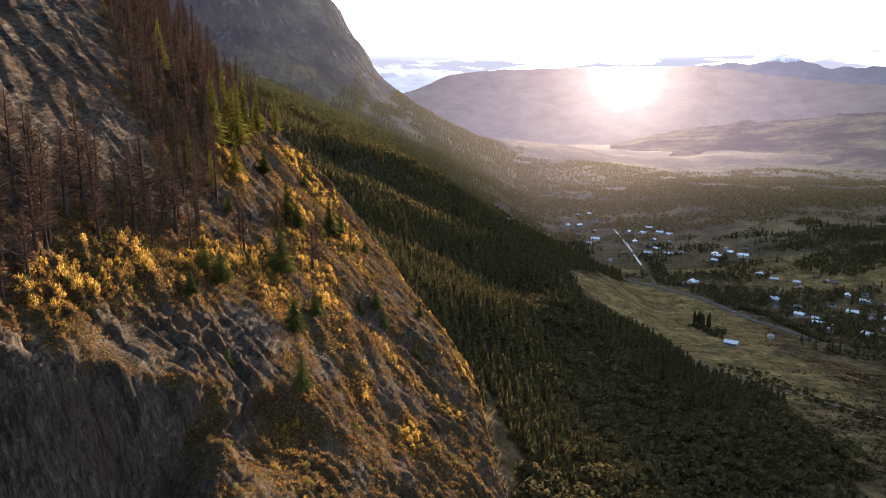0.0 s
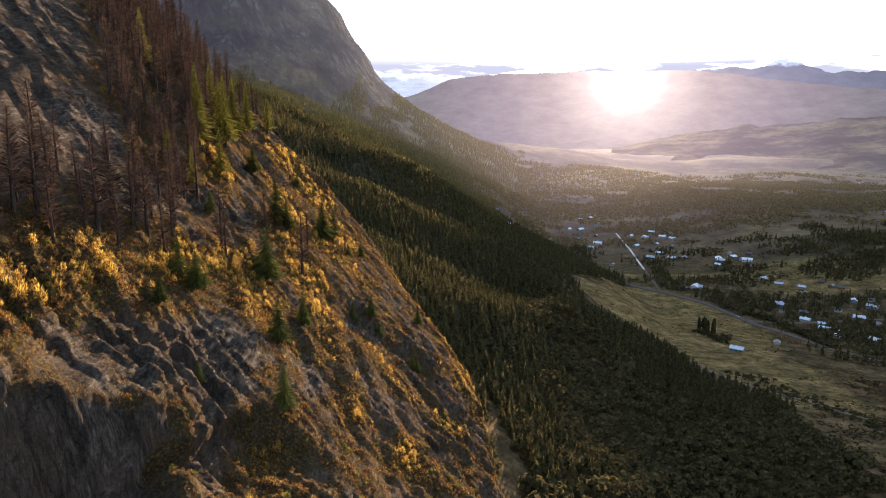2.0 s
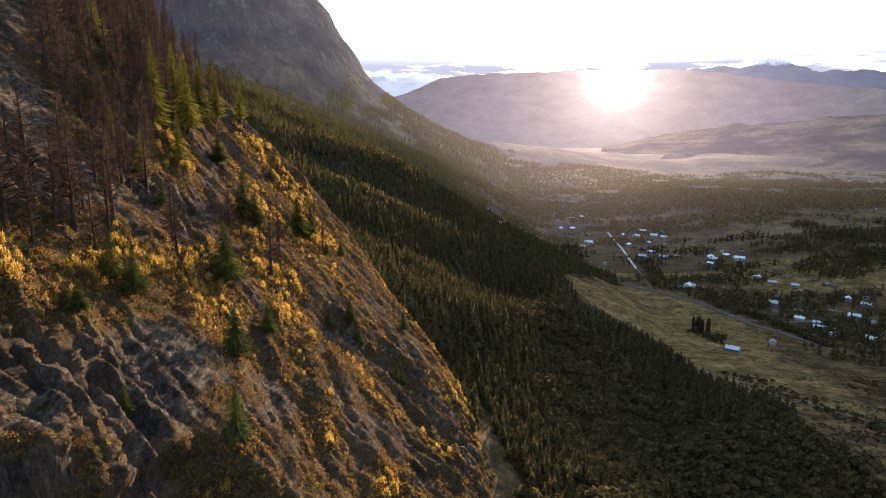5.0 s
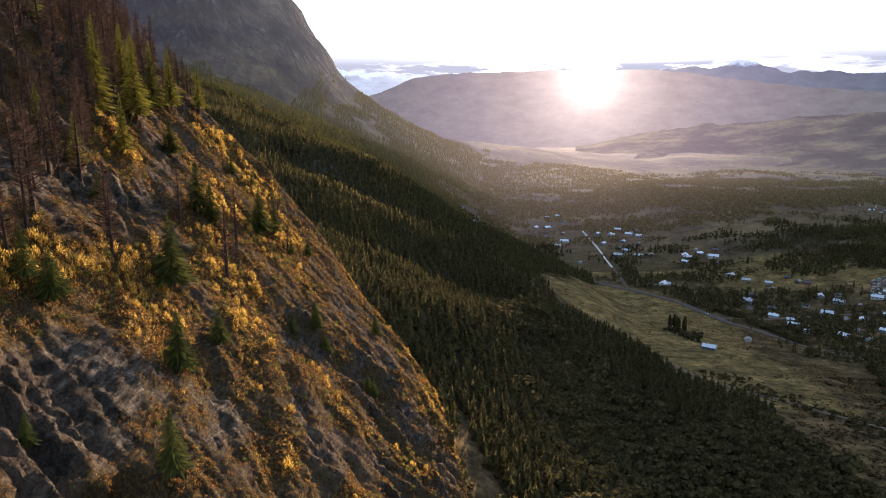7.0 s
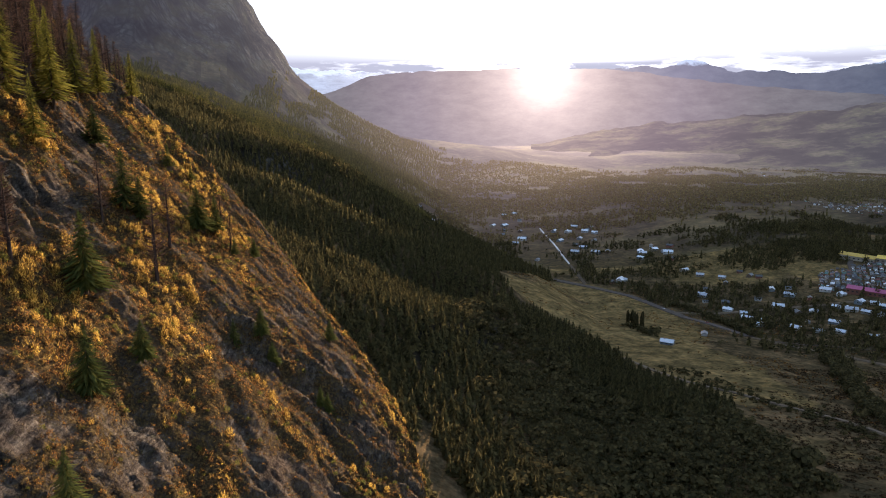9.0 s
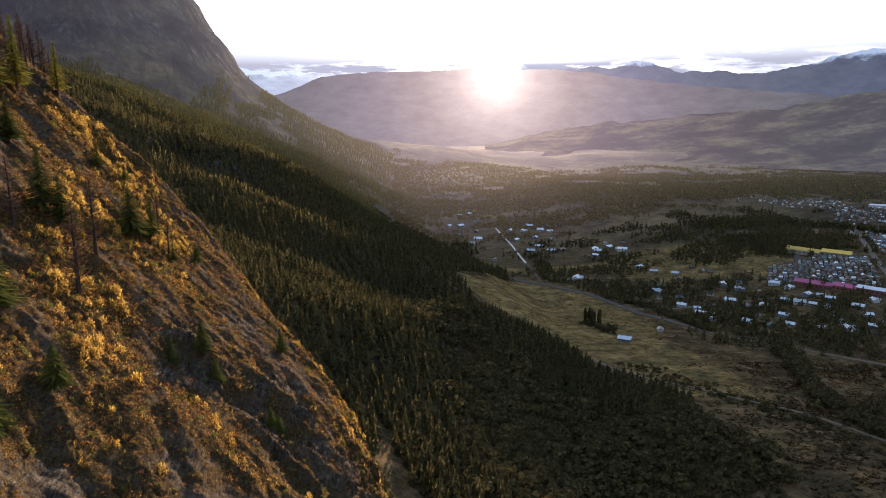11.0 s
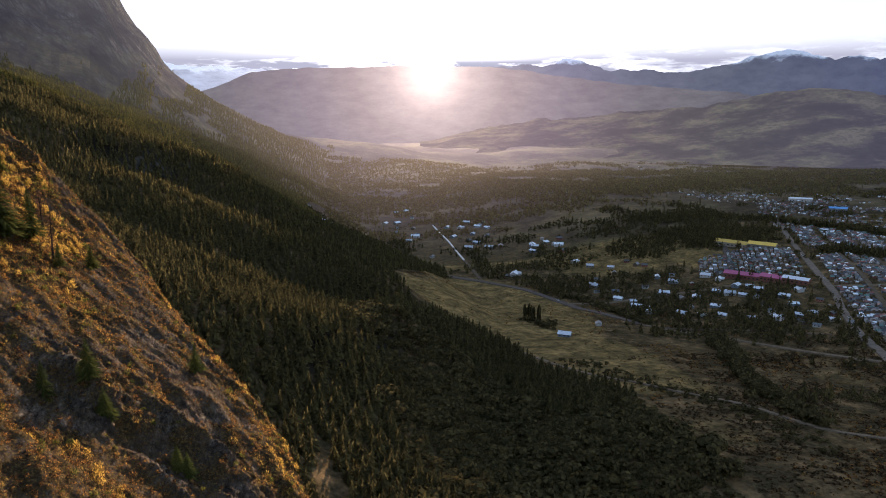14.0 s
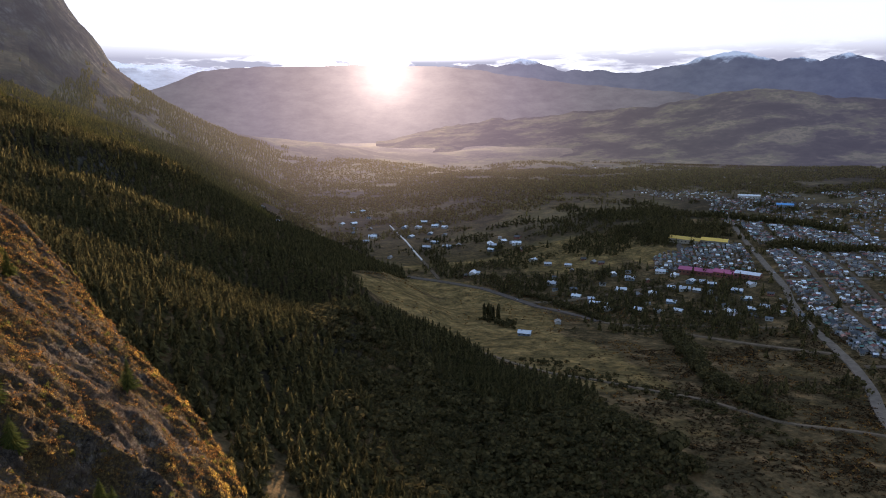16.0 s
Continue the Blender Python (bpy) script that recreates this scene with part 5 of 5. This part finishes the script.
plant("pasture_bushes", sparse_broad, x[keep], y[keep], 0.6, 2.3, 1.6, SCRUB, "low brown bushes and tussocks over the pasture", "bushes", 0.4)
x, y = g.uniform(220, 560, 22000), g.uniform(270, 560, 22000)
keep = (x > wood_edge(y)) & (g.random(len(x)) < step(-0.35, 0.25, fbm(x / 22, y / 22, 3, 152)) * (1 - 0.8 * field_cover(x, y)))
keep &= free_of(x, y, built, 9.0) & free_of(x, y, lines, 8.0)
plant("heath", sparse_broad, x[keep], y[keep], 0.5, 1.7, 1.9, HEATH, "dark reddish-brown heath tussocks on the lower pasture", "heath", 0.3)
row_of_trees("scrub_edge", ((262, 560), (262, 500), (285, 455), (310, 405), (300, 340)), 2.6, 9, near_broad, 2, 5, 1.2, BROAD, "bushy scrub along the woodland edge", 64)


row_of_trees("hedgerow", ((296, 748), (302, 715), (300, 684)), 2.6, 4.5, near_broad, 3, 8, 1.1, BROAD, "dark bushes round the poplars in the meadow", 65)


def valley_tree(kind, h, seed, crown_wide, label, lower=0.0):
    g = np.random.default_rng(seed)
    tree = new(kind)
    part("trunk", trunk_mesh("trunk", h * 0.6, 0.03 * h, (0.1, 0.1)), BARK, tree)
    v, f = broadleaf(g, 420, 0.9)
    if lower:
        v[:, :2] *= (1.25 - 0.6 * np.clip(v[:, 2], 0, 1.05) ** 2)[:, None]
    part("crown", raw_mesh("crown", (v + (0, 0, lower)) * np.array((crown_wide, crown_wide, h * (1 - lower))), f), BROAD, tree)
    return tagged(tree, label, "tree")


poplar = valley_tree("poplar", 19.0, 71, 5.0, "tall narrow dark poplar in the meadow", -0.25)
poplar["group"] = "poplars in the meadow"
for k, (x, y) in enumerate(((300, 757), (304, 747), (309, 740), (296, 748), (306, 760), (301, 735), (314, 748))):
    m = pose(x, y, ground_at(x, y) - 0.3, 0, 0, 50 * k)
    if k:
        copy_thing(poplar, m)
    else:
        poplar.matrix_basis = m
oak = valley_tree("broad_tree", 15.0, 72, 16.0, "large round dark tree at the woodland edge")
oak.matrix_basis = pose(229, 343, ground_at(229, 343) - 0.4)


# vehicles and small outbuildings
PAINT = make_plain("white_car_paint", (0.55, 0.55, 0.56), (0.72, 0.72, 0.73), 0.6, 0.3)
TYRE = make_plain("black_rubber", (0.015, 0.015, 0.016), (0.03, 0.03, 0.03), 2.0, 0.9)
wheel_mesh = raw_mesh("wheel", *tube([(0, 0, -0.11), (0, 0, 0.11)], [0.34, 0.34], 12))


def add_wheels(ob, spots, size=1.0):
    for wx, wy in spots:
        w = part("wheel", wheel_mesh, TYRE, ob)
        w.location, w.rotation_euler, w.scale = (wx, wy, 0.34 * size), (radians(90), 0, 0), (size,) * 3


def car(paint, label):
    ob = new("car")
    wv = [(-2.1, -0.85, 0.3), (2.1, -0.85, 0.3), (2.1, 0.85, 0.3), (-2.1, 0.85, 0.3), (-2.1, -0.85, 0.85), (2.1, -0.85, 0.8), (2.1, 0.85, 0.8), (-2.1, 0.85, 0.85)]
    f = [(0, 3, 2, 1), (4, 5, 6, 7), (0, 1, 5, 4), (1, 2, 6, 5), (2, 3, 7, 6), (3, 0, 4, 7)]
    part("body", poly_mesh("body", wv, f), paint, ob)
    cv = [(-1.7, -0.78, 0.84), (1.0, -0.78, 0.82), (1.0, 0.78, 0.82), (-1.7, 0.78, 0.84), (-1.3, -0.65, 1.42), (0.3, -0.65, 1.42), (0.3, 0.65, 1.42), (-1.3, 0.65, 1.42)]
    part("cabin", poly_mesh("cabin", cv, f), GLASS, ob)
    add_wheels(ob, ((-1.3, -0.8), (1.3, -0.8), (-1.3, 0.8), (1.3, 0.8)))
    return tagged(ob, label, "car", "vehicles in the valley")


def lorry():
    ob = new("lorry")
    part("cargo_box", box_mesh("cargo_box", [(-6.0, -1.25, 1.1, 3.4, 1.25, 3.8)]), ROOFS[0], ob, "long white cargo box")
    part("cab", box_mesh("cab", [(3.7, -1.2, 0.6, 5.8, 1.2, 2.9)]), PAINT, ob)
    part("chassis", box_mesh("chassis", [(-6.0, -0.5, 0.7, 5.6, 0.5, 1.08)]), TYRE, ob)
    add_wheels(ob, ((-5, -1.1), (-3.8, -1.1), (4.6, -1.1), (-5, 1.1), (-3.8, 1.1), (4.6, 1.1)), 1.4)
    return tagged(ob, "white lorry with a long box parked by the road", "lorry", "vehicles in the valley")


def park(ob, x, y, turn, first=True):
    m = pose(x, y, ground_at(x, y) + 0.95, 0, 0, turn)
    if first:
        ob.matrix_basis = m
        return ob
    return copy_thing(ob, m)


white_car = car(PAINT, "white car on the grey road")
park(white_car, 560, 552, 55)
for x, y, turn in ((690, 722, 55), (432, 652, -60), (745, 815, 55), (386, 848, -70), (600, 601, 55)):
    park(white_car, x, y, turn, False)
red_car = car(make_plain("dark_red_car_paint", (0.16, 0.02, 0.02), (0.25, 0.04, 0.035), 0.6, 0.3), "dark red car on the country road")
park(red_car, 404, 770, -75)
park(red_car, 640, 650, 55, False)
park(lorry(), 489, 690, -30)
